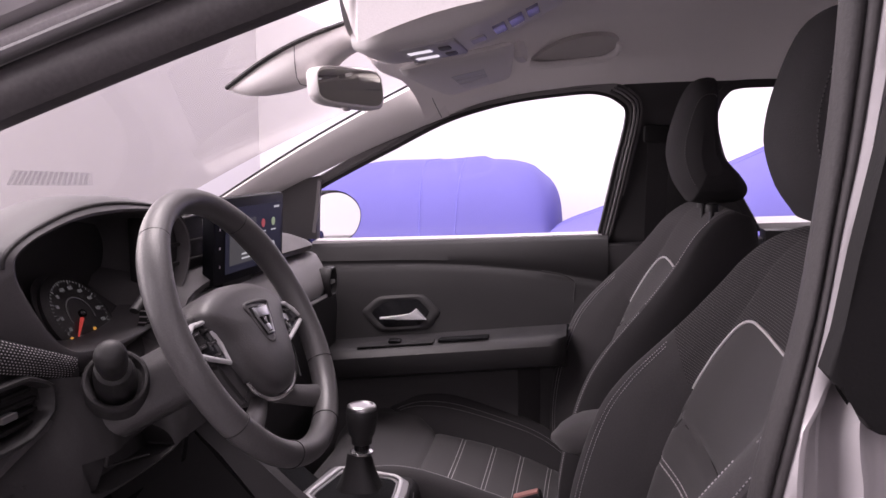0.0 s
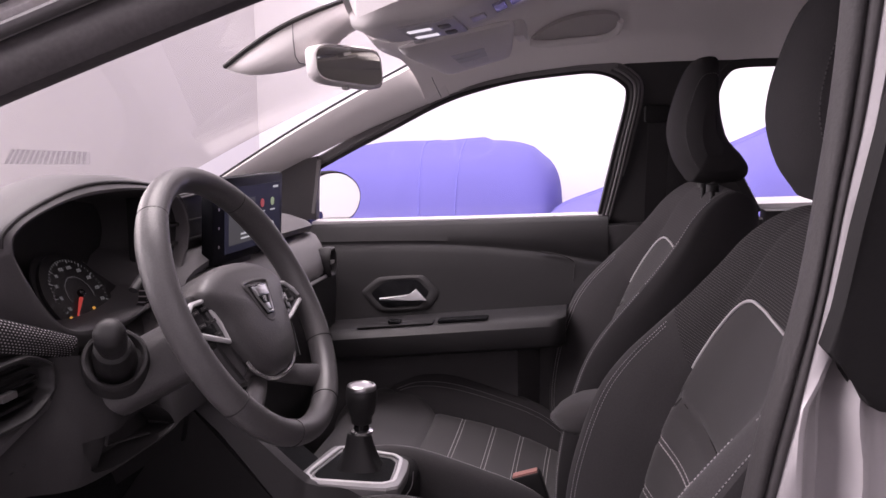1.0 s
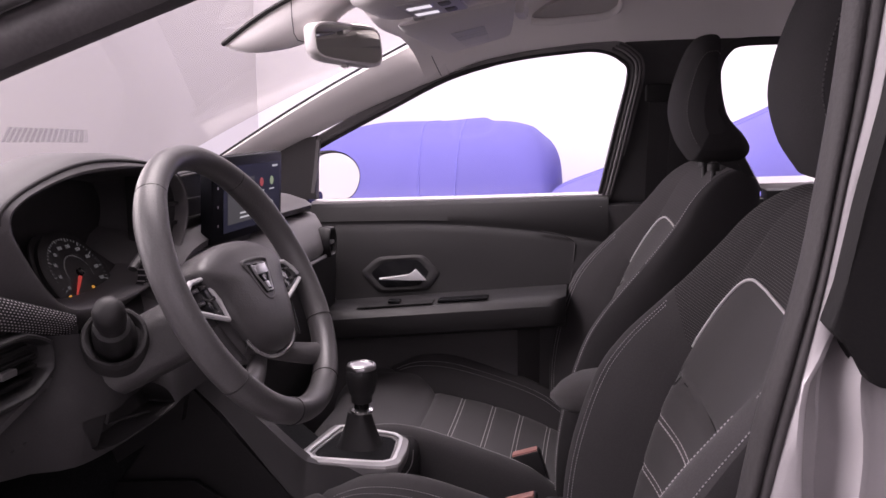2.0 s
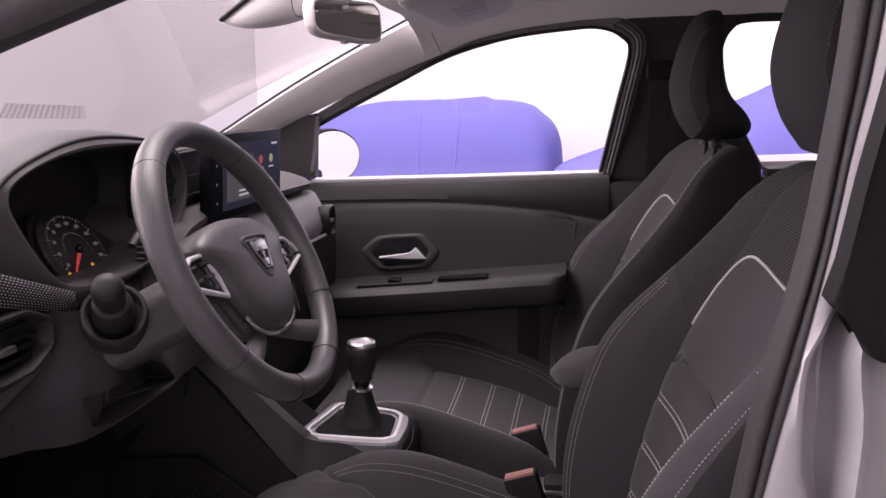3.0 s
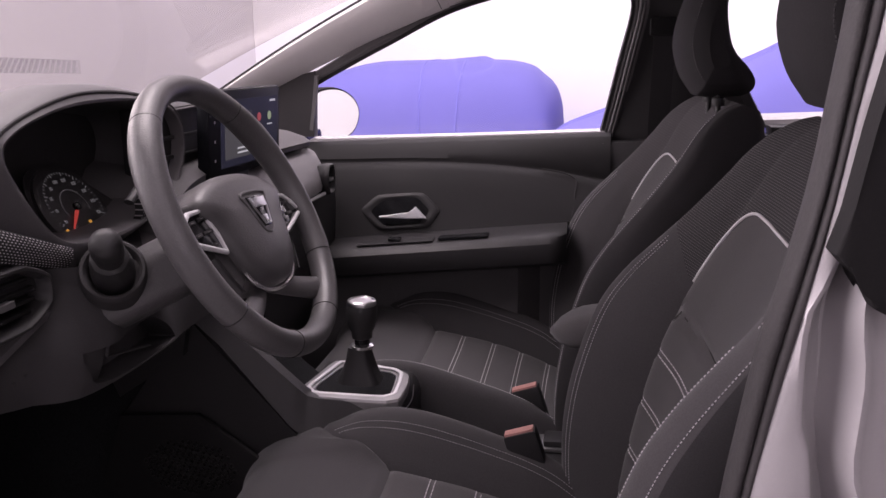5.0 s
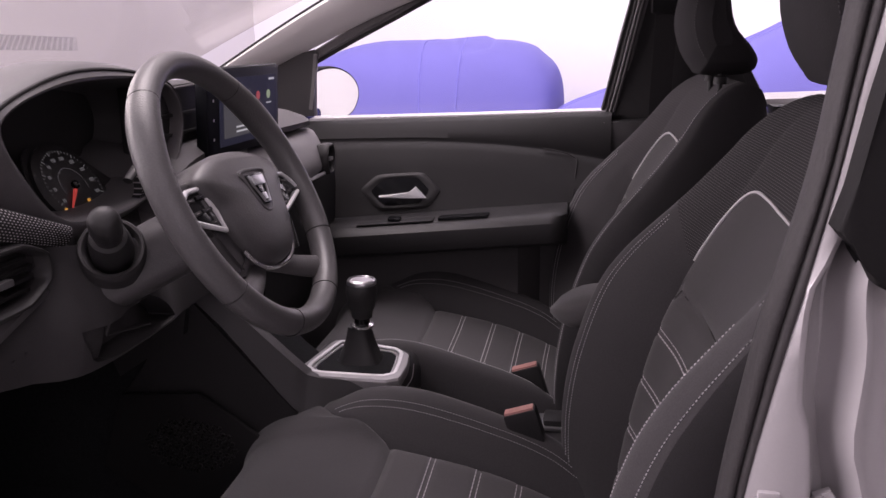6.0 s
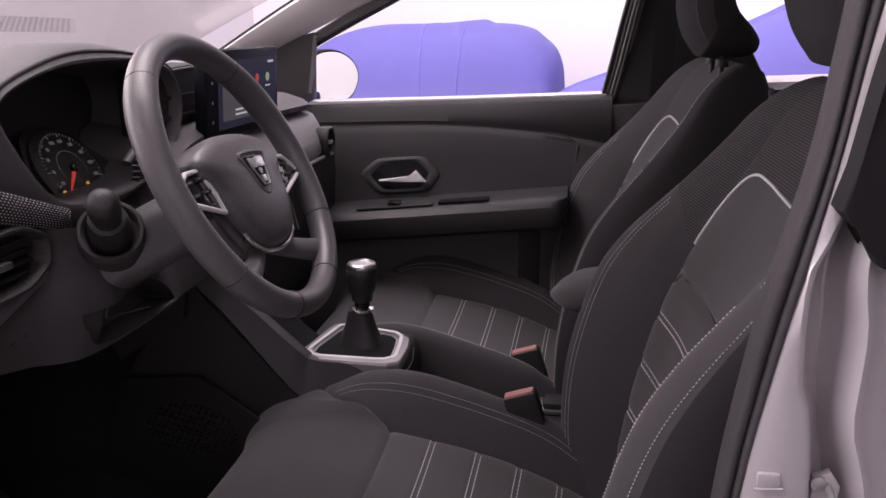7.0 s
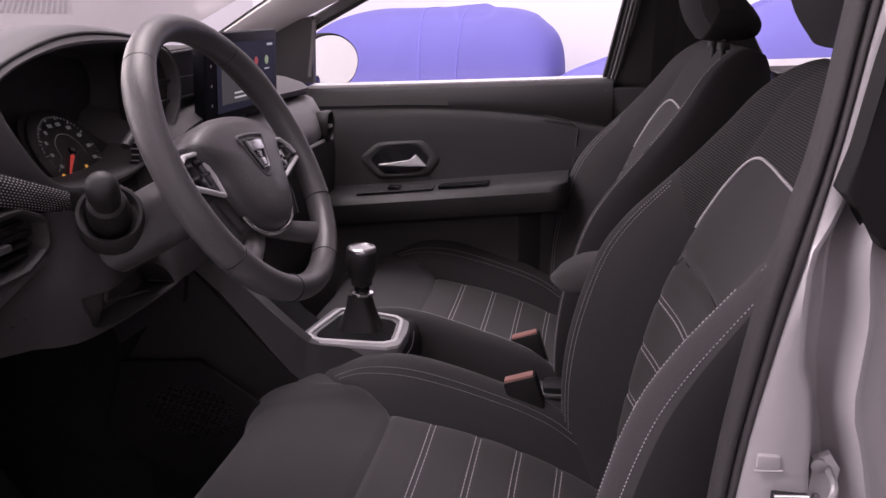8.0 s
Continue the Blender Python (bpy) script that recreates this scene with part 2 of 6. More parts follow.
def loft(rings, closed=True, caps=True, wrap=False, bm=None):
    """Skin between rings of equally many points."""
    bm = bm or bmesh.new()
    vs = [[bm.verts.new(p) for p in r] for r in rings]
    n = len(vs[0])
    pairs = list(zip(vs, vs[1:])) + ([(vs[-1], vs[0])] if wrap else [])
    for a, b in pairs:
        for i in range(n if closed else n - 1):
            j = (i + 1) % n
            bm.faces.new((a[i], a[j], b[j], b[i]))
    if caps and closed and not wrap:
        bm.faces.new(vs[0][::-1])
        bm.faces.new(vs[-1])
    return bm


def spline(pts, n, closed=False):
    """n points along a smooth curve through pts."""
    pts = [Vector(p) for p in pts]
    k = len(pts)
    spans = k if closed else k - 1
    out = []
    for i in range(n):
        s = i * spans / (n if closed else n - 1)
        j = min(int(s), spans - 1)
        u = s - j
        if closed:
            a, b, c, d = (pts[(j + q) % k] for q in (-1, 0, 1, 2))
        else:
            b, c = pts[j], pts[j + 1]
            a = pts[j - 1] if j else 2 * b - c
            d = pts[j + 2] if j + 2 < k else 2 * c - b
        out.append(0.5 * (2 * b + (c - a) * u + (2 * a - 5 * b + 4 * c - d) * u * u + (3 * b - a - 3 * c + d) * u ** 3))
    return out


def tube(pts, r, sides=10, closed=False, bm=None, flat=1.0, up=(0, 0, 1)):
    """A round or flattened rod along points; r may be one radius or one a point."""
    pts = [Vector(p) for p in pts]
    rs = r if isinstance(r, (list, tuple)) else [r] * len(pts)
    rings = []
    for i, p in enumerate(pts):
        a = pts[i - 1] if i or closed else p
        b = pts[(i + 1) % len(pts)] if i + 1 < len(pts) or closed else p
        t = (b - a).normalized()
        side = t.cross(Vector(up))
        side = side.normalized() if side.length > 1e-4 else t.orthogonal().normalized()
        top = side.cross(t)
        rings.append([p + side * math.cos(q) * rs[i] + top * math.sin(q) * rs[i] * flat for q in (2 * math.pi * k / sides for k in range(sides))])
    return loft(rings, True, not closed, closed, bm)


def rod(a, b, r, sides=16, bm=None, r2=None):
    return tube([a, b], [r, r if r2 is None else r2], sides, False, bm)


def turned(profile, base, axis, sides=28, bm=None):
    """A turned body: profile rows (radius, height along the axis)."""
    axis = Vector(axis).normalized()
    e1 = axis.orthogonal().normalized()
    e2 = axis.cross(e1)
    rings = [[Vector(base) + axis * h + (e1 * math.cos(q) + e2 * math.sin(q)) * max(r, 1e-4) for q in (2 * math.pi * k / sides for k in range(sides))] for r, h in profile]
    return loft(rings, True, True, False, bm)


def prism(outline, away, bevel=0.0, bm=None, seg=2):
    """A flat outline of points pushed along the vector away, with rounded edges."""
    bm = bm or bmesh.new()
    lo = [bm.verts.new(p) for p in outline]
    hi = [bm.verts.new(Vector(p) + Vector(away)) for p in outline]
    n = len(lo)
    faces = [bm.faces.new(lo[::-1]), bm.faces.new(hi)]
    for i in range(n):
        faces.append(bm.faces.new((lo[i], lo[(i + 1) % n], hi[(i + 1) % n], hi[i])))
    if bevel:
        edges = {e for f in faces[:2] for e in f.edges}
        bmesh.ops.bevel(bm, geom=list(edges), offset=bevel, segments=seg, affect="EDGES", profile=0.6)
    return bm


def stitches(pts, up, length=0.0032, gap=0.0019, w=0.00055, lift=0.0005, bm=None):
    """A row of thread stitches along points, each a small raised pad. up gives the cloth's outward way at a share of the row."""
    bm = bm or bmesh.new()
    pts = [Vector(p) for p in pts]
    run, marks = 0.0, [0.0]
    for a, b in zip(pts, pts[1:]):
        run += (b - a).length
        marks.append(run)

    def at(s):
        for i in range(len(pts) - 1):
            if s <= marks[i + 1]:
                return pts[i].lerp(pts[i + 1], (s - marks[i]) / max(marks[i + 1] - marks[i], 1e-9))
        return pts[-1]

    s = 0.0
    while s + length < run:
        a, b = at(s), at(s + length)
        t = (b - a).normalized()
        n = Vector(up(s / run)).normalized()
        side = t.cross(n).normalized() * w
        top = n * lift
        q = [bm.verts.new(v) for v in (a - side - top, b - side - top, b + side - top, a + side - top, a.lerp(b, .15) - side * .6 + top * 2, a.lerp(b, .85) - side * .6 + top * 2, a.lerp(b, .85) + side * .6 + top * 2, a.lerp(b, .15) + side * .6 + top * 2)]
        for f in ((0, 1, 5, 4), (1, 2, 6, 5), (2, 3, 7, 6), (3, 0, 4, 7), (4, 5, 6, 7)):
            bm.faces.new([q[k] for k in f])
        s += length + gap
    return bm


def ramp(x, rows):
    """Straight steps between rows (x, value)."""
    if x <= rows[0][0]:
        return rows[0][1]
    for (a, p), (b, q) in zip(rows, rows[1:]):
        if x <= b:
            return p + (q - p) * (x - a) / (b - a)
    return rows[-1][1]


def ease(x, rows):
    """Smooth steps between rows (x, value)."""
    pts = spline([(a, v, 0) for a, v in rows], 8 * len(rows))
    return ramp(x, [(p.x, p.y) for p in pts])

# ---- the studio round the car ----
# Floor and south wall are unseen; their tones set the light bounced in.
structure("floor", box((-3.8, -6.0, -0.1), (9.0, 9.0, 0.0), 0), M_FLOOR, "unseen studio floor, kept dark to limit bounced light", "floor")
structure("wall_north", box((-3.8, 9.0, -0.1), (9.0, 9.2, 4.9), 0), M_WALL, "white painted studio wall", "wall")
structure("wall_front", box((-3.8, -6.0, -0.1), (-3.6, 9.0, 4.8), 0), M_WALL_GREY, "pale grey painted studio wall", "wall")
structure("wall_rear", box((9.0, -6.0, -0.1), (9.2, 9.2, 4.9), 0), M_WALL, "white painted studio wall", "wall")
structure("wall_south", box((-3.8, -6.2, -0.1), (9.2, -6.0, 4.9), 0), M_WALL_DARK, "unseen studio wall, toned to bounce fill light", "wall")
structure("ceiling", box((-3.8, -6.2, 4.8), (9.2, 9.2, 5.0), 0), M_WALL, "white studio ceiling", "ceiling")


def covered_car(name, at, turn, long, wide, tall, profile, label, peak=(0, 0), shoulder=False):
    """A car under a blue cloth: a softly squared body with cabin, sagging folds and a skirt down to the floor."""
    root = thing(name, (0, 0, 0), label, "car", "cars under blue cloth")
    nu, nv = 110, 44
    rings = []
    for i in range(nu + 1):
        f = -1 + 2 * i / nu
        x = 0.5 * math.copysign(1 - (1 - abs(f)) ** 1.5, f)
        end = (1 - min(1, abs(2 * x)) ** 8) ** 0.4
        h = tall * ease(x, profile)
        ring = []
        for j in range(nv + 1):
            q = math.pi * j / nv
            cx, sz = math.cos(q), math.sin(q)
            y = math.copysign(abs(cx) ** ((0.26 if shoulder else 0.40) if cx > 0 else 0.50), cx) * (0.5 - 0.08 * max(0, sz) ** 2) * wide * (0.80 + 0.20 * end)
            z = h * abs(sz) ** ((0.18 if shoulder else 0.27) if cx > 0 else 0.34)
            fold = 0.010 * noise.noise((x * 9, y * 3, z * 1.2)) + 0.010 * math.sin(26 * x + 3 * noise.noise((x * 3, j * .1, 1))) * (1 - sz)
            tip = peak[1] * math.exp(-((x - 0.32) / 0.05) ** 2 - ((y / wide - peak[0]) / 0.016) ** 2) * max(0, sz)
            cut = (0.17 * (y - 0.5 * wide + 0.24) + 0.20 * (z - h)) / 0.069 if shoulder and cx > 0 else 0.0
            if cut > 0:
                y, z = y - 0.17 * cut, z - 0.20 * cut
            ring.append(Vector((x * long, y + fold * 2, max(0.004, z + 0.6 * fold * sz + tip))))
        rings.append(ring)
    bm = loft(rings, False, False)
    m = pose(*at, 0, 0, turn)
    bmesh.ops.transform(bm, matrix=m, verts=bm.verts[:])
    cover = part("cloth_cover", bm, M_BLUE, root, "plain blue draped cloth", 70)
    for j, f in ((21, 0.32), (22, 0.0)):
        pts = [m @ r[j].lerp(r[j + 1], f) for r in rings]
        part("seam", tube(pts, 0.006, 5), M_BLUE_SEAM, cover)
    return root


covered_car("covered_car", (-1.165, 7.0, 0), -86, 3.5, 1.86, 1.13, [(-0.5, 0.30), (-0.49, 0.52), (-0.44, 0.66), (-0.34, 0.76), (-0.16, 0.93), (0.0, 0.985), (0.2, 1.0), (0.36, 0.99), (0.42, 0.96), (0.465, 0.88), (0.49, 0.72), (0.5, 0.40)], "car hidden under a taut blue cloth cover", (0.20, 0.05), True)
covered_car("covered_car", (1.95, 5.35, 0), 0, 4.5, 1.70, 1.45, [(-0.5, 0.30), (-0.48, 0.46), (-0.41, 0.56), (-0.3, 0.67), (-0.2, 0.80), (-0.08, 0.97), (0.1, 1.0), (0.3, 0.95), (0.44, 0.72), (0.49, 0.5), (0.5, 0.3)], "second car under blue cloth with its bonnet showing")

# ---- body of the car ----
WIN_N = 0.35


def lean_y(z, y0=2.12):
    """Side of the car at a height: upright below the belt, leaning in above it."""
    return y0 - WIN_N * max(0.0, z - 0.97)


def near_y(z, y0=0.62):
    return y0 + WIN_N * max(0.0, z - 0.97)


structure("floor_pan", box((-1.35, 0.70, 0.16), (2.2, 2.04, 0.22), 0.01), M_CARPET, "black carpet on the car floor", "carpet")
structure("bulkhead", box((-1.40, 0.66, 0.2), (-1.30, 2.08, 1.0), 0.01), M_CARPET, "black sound mat on the bulkhead", "bulkhead")
structure("heater_housing", box((-1.31, 1.25, 0.20), (-0.70, 1.49, 0.84), 0.02), M_CARPET, "black housing behind the centre console", "housing")
structure("tunnel", loft([[(x, 1.37 + sy * w, z) for sy, z, w in ((-1, 0.2, 0.16), (-1, 0.36, 0.12), (-1, 0.40, 0.09), (1, 0.40, 0.09), (1, 0.36, 0.12), (1, 0.2, 0.16))] for x in (-1.3, 2.1)]), M_CARPET, "black carpeted floor tunnel", "tunnel")

# roof lining: a shallow dome from windscreen header to the rear
ROOF_X = [(-0.38, 1.345), (-0.30, 1.378), (-0.15, 1.412), (0.10, 1.445), (0.45, 1.46), (0.9, 1.45), (1.5, 1.39), (1.9, 1.29)]
ROOF_EDGE = [(-0.40, 1.258), (-0.315, 1.280), (-0.177, 1.307), (-0.045, 1.320), (0.033, 1.324), (0.3, 1.327), (0.8, 1.318), (1.5, 1.28), (1.9, 1.20)]


def roof_z(x, y):
    e = abs(y - 1.37) / 0.62
    k = min(1.0, max(0.0, (e - 0.62) / 0.38))
    top = ease(x, ROOF_X) + 0.020 * min(1.0, max(0.0, (1.60 - y) / 0.5)) * min(1.0, max(0.0, 1 - (x + 0.38) / 0.4))
    return top - (top - ease(x, ROOF_EDGE)) * k ** 1.7 - 0.006 * e * e


rows = []
for i in range(49):
    row = []
    for j in range(49):
        y = 1.37 + 0.628 * (-1 + j / 24)
        x0 = ease(y, [(0.74, -0.20), (0.86, -0.250), (1.03, -0.302), (1.24, -0.350), (1.45, -0.374), (1.65, -0.388), (1.90, -0.376), (2.0, -0.372)])
        x = x0 + (1.9 - x0) * (i / 48) ** 1.5
        row.append(Vector((x, y, roof_z(x, y) - (0.012 + 0.010 * min(1.0, max(0.0, (1.45 - y) / 0.35))) * math.exp(-(i / 5.0) ** 2))))
    rows.append(row)
bm = loft(rows, False, False)
geo = bmesh.ops.extrude_face_region(bm, geom=bm.faces[:])
bmesh.ops.translate(bm, verts=[g for g in geo["geom"] if isinstance(g, bmesh.types.BMVert)], vec=(0, 0, 0.05))
structure("headliner", bm, M_HEADLINER, "pale grey felt roof lining of the car", "headliner")


def strip(points, width, thick, side):
    """A trim bar along points in the plane of a car side: width in that plane, thick across it."""
    pts = [Vector(p) for p in points]
    rings = []
    for i, p in enumerate(pts):
        t = (pts[min(i + 1, len(pts) - 1)] - pts[max(i - 1, 0)]).normalized()
        n = Vector((0, side, WIN_N)).normalized()
        w = n.cross(t).normalized()
        k = width[i] if isinstance(width, (list, tuple)) else width
        ring = []
        for a, b in ((-0.5, -0.3), (-0.42, -0.5), (0.42, -0.5), (0.5, -0.3), (0.5, 0.3), (0.42, 0.5), (-0.42, 0.5), (-0.5, 0.3)):
            ring.append(p + w * a * k + n * b * thick)
        rings.append(ring)
    return loft(rings)


# far side: front window outline, from the belt at the mirror round to the belt at the middle pillar
FRONT_WIN = [(-0.69, 0.945), (-0.668, 1.092), (-0.553, 1.148), (-0.462, 1.190), (-0.316, 1.256), (-0.178, 1.293), (-0.045, 1.310), (0.025, 1.312), (0.074, 1.293), (0.094, 1.255), (0.069, 1.133), (0.036, 0.975)]
REAR_WIN = [(0.420, 0.99), (0.337, 1.132), (0.301, 1.235), (0.303, 1.275), (0.316, 1.303), (0.345, 1.321), (0.436, 1.323), (0.60, 1.318), (0.78, 1.30), (0.92, 1.24), (1.02, 1.15), (1.06, 1.03)]


def on_far(rows, dy=0.0):
    return [Vector((x, lean_y(z) + dy, z)) for x, z in rows]


for name, y0, y1 in (("kick_panel_near", 0.68, 0.72), ("kick_panel_far", 2.03, 2.09)):
    structure(name, box((-1.40, y0, 0.18), (-0.80, y1, 0.97), 0.01), M_PLASTIC_DARK, "black plastic kick panel in the footwell", "panel")
structure("hinge_pillar_near", box((-0.82, 0.60, 0.20), (-0.72, 0.70, 1.02), 0.015), M_PAINT, "pearl grey painted hinge pillar", "pillar")

# ---- far side of the car: middle pillar, windscreen pillar, rear door, passenger door ----
bm = prism(on_far([(0.050, 0.93), (0.062, 1.02), (0.092, 1.13), (0.112, 1.25), (0.098, 1.30), (0.08, 1.335), (0.36, 1.345), (0.318, 1.318), (0.297, 1.285), (0.292, 1.235), (0.328, 1.13), (0.41, 0.975), (0.41, 0.93)], -0.012), (0, 0.05, 0), 0.006)
structure("pillar_middle_far", bm, M_KNEE, "black plastic trim of the middle pillar", "pillar")
bm = prism([(0.05, 2.06, 0.24), (0.05, 2.06, 0.95), (0.42, 2.06, 0.97), (0.46, 2.06, 0.24)], (0, 0.06, 0), 0.01)
structure("pillar_foot_far", bm, M_KNEE, "black plastic foot of the middle pillar", "pillar")

belt = thing("seat_belt", (0.2, 1.98, 0.3), "black seat belt hanging at the middle pillar", "seat belt")
part("webbing", loft([[(0.17 + dx, lean_y(z) - 0.040 - dy, z) for dx, dy in ((-0.024, 0), (0.024, 0), (0.024, 0.0025), (-0.024, 0.0025))] for z in (0.35, 0.6, 0.9, 1.0, 1.1, 1.21)]), M_CLOTH_BLACK, belt)
part("guide", box((0.135, lean_y(1.22) - 0.05, 1.195), (0.205, lean_y(1.22) - 0.02, 1.235), 0.008), M_FRAME, belt)

# windscreen pillar lining, pale, between windscreen edge and door frame
rings = []
for i in range(25):
    f = i / 24
    up = Vector((-0.93, 2.011, 1.058)).lerp(Vector((-0.335, 1.905, 1.356)), f)
    up.z += 0.012 * math.sin(f * math.pi)
    x = -0.95 + f * (0.95 - 0.318)
    zl = ease(x, [(-0.95, 0.995), (-0.766, 1.080), (-0.669, 1.124), (-0.544, 1.179), (-0.455, 1.214), (-0.315, 1.266)])
    dn = Vector((x, lean_y(zl) - 0.018, zl))
    out = []
    for a, bulge in ((0, 0), (0.06, 0.012), (0.25, 0.019), (0.5, 0.021), (0.75, 0.017), (0.94, 0.010), (1, 0)):
        p = up.lerp(dn, a)
        out.append(p + Vector((0.10, -1, -0.1)).normalized() * bulge)
    for a in (0.8, 0.2):
        out.append(up.lerp(dn, a) + Vector((0, 0.03, 0.02)))
    rings.append(out)
structure("pillar_front_far", loft(rings), M_PILLAR, "pale grey plastic lining of the windscreen pillar", "pillar")
structure("pillar_seam", tube([Vector((-0.358, 1.902, 1.340)), Vector((-0.341, 1.918, 1.292)), Vector((-0.327, 1.938, 1.258))], 0.0009, 6), M_PLASTIC_GREY, "fine joint in the pillar lining", "trim")

# windscreen and its black edge
rows = []
for i in range(13):
    f = i / 12
    row = []
    for j in range(25):
        e = -1 + j / 12
        topx, topz = -0.365 - 0.035 * (1 - e * e), 1.348 + 0.022 * (1 - e * e)
        botx, botz = -1.22 - 0.16 * (1 - e * e), 0.965
        row.append(Vector((topx + (botx - topx) * f, 1.37 + e * (0.545 + 0.125 * f), topz + (botz - topz) * f + 0.02 * math.sin(f * math.pi))))
    rows.append(row)
bm = loft(rows, False, False)
geo = bmesh.ops.extrude_face_region(bm, geom=bm.faces[:])
bmesh.ops.translate(bm, verts=[g for g in geo["geom"] if isinstance(g, bmesh.types.BMVert)], vec=(-0.001, 0, 0.004))
glass = structure("window_windscreen", bm, M_WINDSCREEN, "slightly tinted windscreen glass", "windscreen")
glass.visible_shadow = False
structure("windscreen_edge", tube([Vector((-0.93, 2.008, 1.060)).lerp(Vector((-0.335, 1.900, 1.360)), q / 12) + Vector((0, 0, 0.012 * math.sin(q / 12 * math.pi))) for q in range(13)], 0.0028, 6), M_RUBBER, "black windscreen edge seal", "seal")
structure("windscreen_edge", tube([r[0] + Vector((0.004, 0.0, -0.004)) for r in rows], 0.006, 6), M_RUBBER, "black windscreen edge seal", "seal")
# Film and bars stand in for the dash grille's reflection in the glass.
lab = thing("windscreen_reflection", (-0.80, 1.06, 1.14), "faint hatched film standing in for a reflection in the windscreen", "label")
LA, LB, LC, LD = (Vector(p) for p in ((-0.756, 1.016, 1.158), (-0.662, 1.050, 1.153), (-0.662, 1.050, 1.136), (-0.764, 1.012, 1.138)))
part("film", prism([LA, LB, LC, LD], (0, 0.001, 0)), M_REFLECT_FILM, lab, "clear film under the bars")
for k in range(15):
    f = k / 15.6
    part("hatch_bar", prism([LA.lerp(LB, f + 0.024), LA.lerp(LB, f + 0.060), LD.lerp(LC, f + 0.036), LD.lerp(LC, f)], (0, 0.0008, 0)), M_REFLECT_BAR, lab, "slanted bar of the stand-in reflection")
hood = []
for i in range(9):
    f = i / 8
    hood.append([Vector((-1.26 - 0.16 * (1 - e * e) - 0.75 * f, 1.37 + e * 0.74, 0.955 - 0.10 * f - 0.22 * f ** 4 - 0.05 * e ** 4)) for e in (-1 + j / 8 for j in range(17))])
bm = loft(hood, False, False)
geo = bmesh.ops.extrude_face_region(bm, geom=bm.faces[:])
bmesh.ops.translate(bm, verts=[g for g in geo["geom"] if isinstance(g, bmesh.types.BMVert)], vec=(0, 0, -0.02))
structure("bonnet", bm, M_PAINT, "pearl grey car bonnet beyond the windscreen", "bonnet")

# rear door on the far side
rear = thing("rear_passenger_door", (0.7, 2.1, 0.3), "closed rear door with black trim and clear glass", "car door", "far side doors")
part("door_trim", prism([(0.44, 2.05, 0.28), (0.42, 2.05, 0.99), (1.10, 2.05, 1.01), (1.25, 2.05, 0.6), (1.1, 2.05, 0.28)], (0, 0.07, 0), 0.01), M_PLASTIC_DARK, rear)
part("belt_strip", loft([[(x, 2.105, z - 0.016), (x, 2.108, z - 0.004), (x, 2.16, z + 0.008), (x, 2.17, z - 0.02)] for x, z in ((0.40, 1.004), (1.08, 1.028))]), M_PAINT, rear, "pearl grey window ledge")
frame_pts = spline(on_far(REAR_WIN, 0.0), 60)
part("window_frame", strip([p + (p - Vector((0.68, 2.06, 1.15))).normalized() * 0.010 for p in frame_pts], 0.022, 0.03, 1), M_RUBBER, rear, "black rubber window frame")
pane = part("pane", prism(on_far(REAR_WIN, 0.012), (0, 0.004, 0)), M_GLASS, rear, "clear side glass")
pane.visible_shadow = False
structure("body_rear_far", prism(on_far([(1.08, 0.95), (1.05, 1.15), (0.94, 1.26), (0.80, 1.315), (0.80, 1.36), (1.9, 1.33), (2.1, 0.95)], -0.02), (0, 0.08, 0), 0.01), M_PILLAR, "pale grey lining of the rear quarter", "pillar")
structure("body_tail", prism([(1.95, 0.68, 0.2), (2.15, 0.68, 0.98), (2.15, 2.06, 0.98), (1.95, 2.06, 0.2)], (0.08, 0, 0)), M_PILLAR, "pale grey lining of the tailgate", "tailgate")
for y0, y1, y2, y3 in ((0.68, 0.76, 0.86, 0.80), (2.06, 1.98, 1.88, 1.94)):
    structure("tail_post", prism([(2.15, y0, 0.98), (2.15, y1, 0.98), (1.94, y2, 1.33), (1.94, y3, 1.33)], (0.06, 0, 0)), M_PILLAR, "pale grey post beside the rear window", "pillar")
bench = thing("rear_bench", (1.1, 1.37, 0.22), "dark grey cloth rear bench seat", "bench")
part("seat", box((0.82, 0.74, 0.26), (1.35, 2.0, 0.50), 0.05, seg=3), M_CLOTH, bench)
part("backrest", box((1.36, 0.74, 0.46), (1.52, 2.0, 1.0), 0.05, seg=3), M_CLOTH, bench)

structure("roof_rail_far", prism(on_far([(-0.10, 1.318), (0.05, 1.322), (0.08, 1.312), (0.08, 1.365), (-0.10, 1.365)], 0.034), (0, 0.02, 0), 0.003), M_PILLAR, "pale roof rail above the front side window", "rail")
structure("roof_rail_far", prism(on_far([(0.0805, 1.312), (0.10, 1.30), (0.13, 1.29), (0.42, 1.335), (0.42, 1.375), (0.0805, 1.365)], 0.034), (0, 0.02, 0), 0.003), M_RUBBER, "black roof rail above the middle pillar", "rail")
# passenger door
door = thing("front_passenger_door", (-0.3, 2.1, 0.3), "closed front passenger door with black trim and armrest", "car door", "far side doors")


def rise(x):
    """The door's lines climb a little towards the rear."""
    return 0.095 * (x + 0.3)


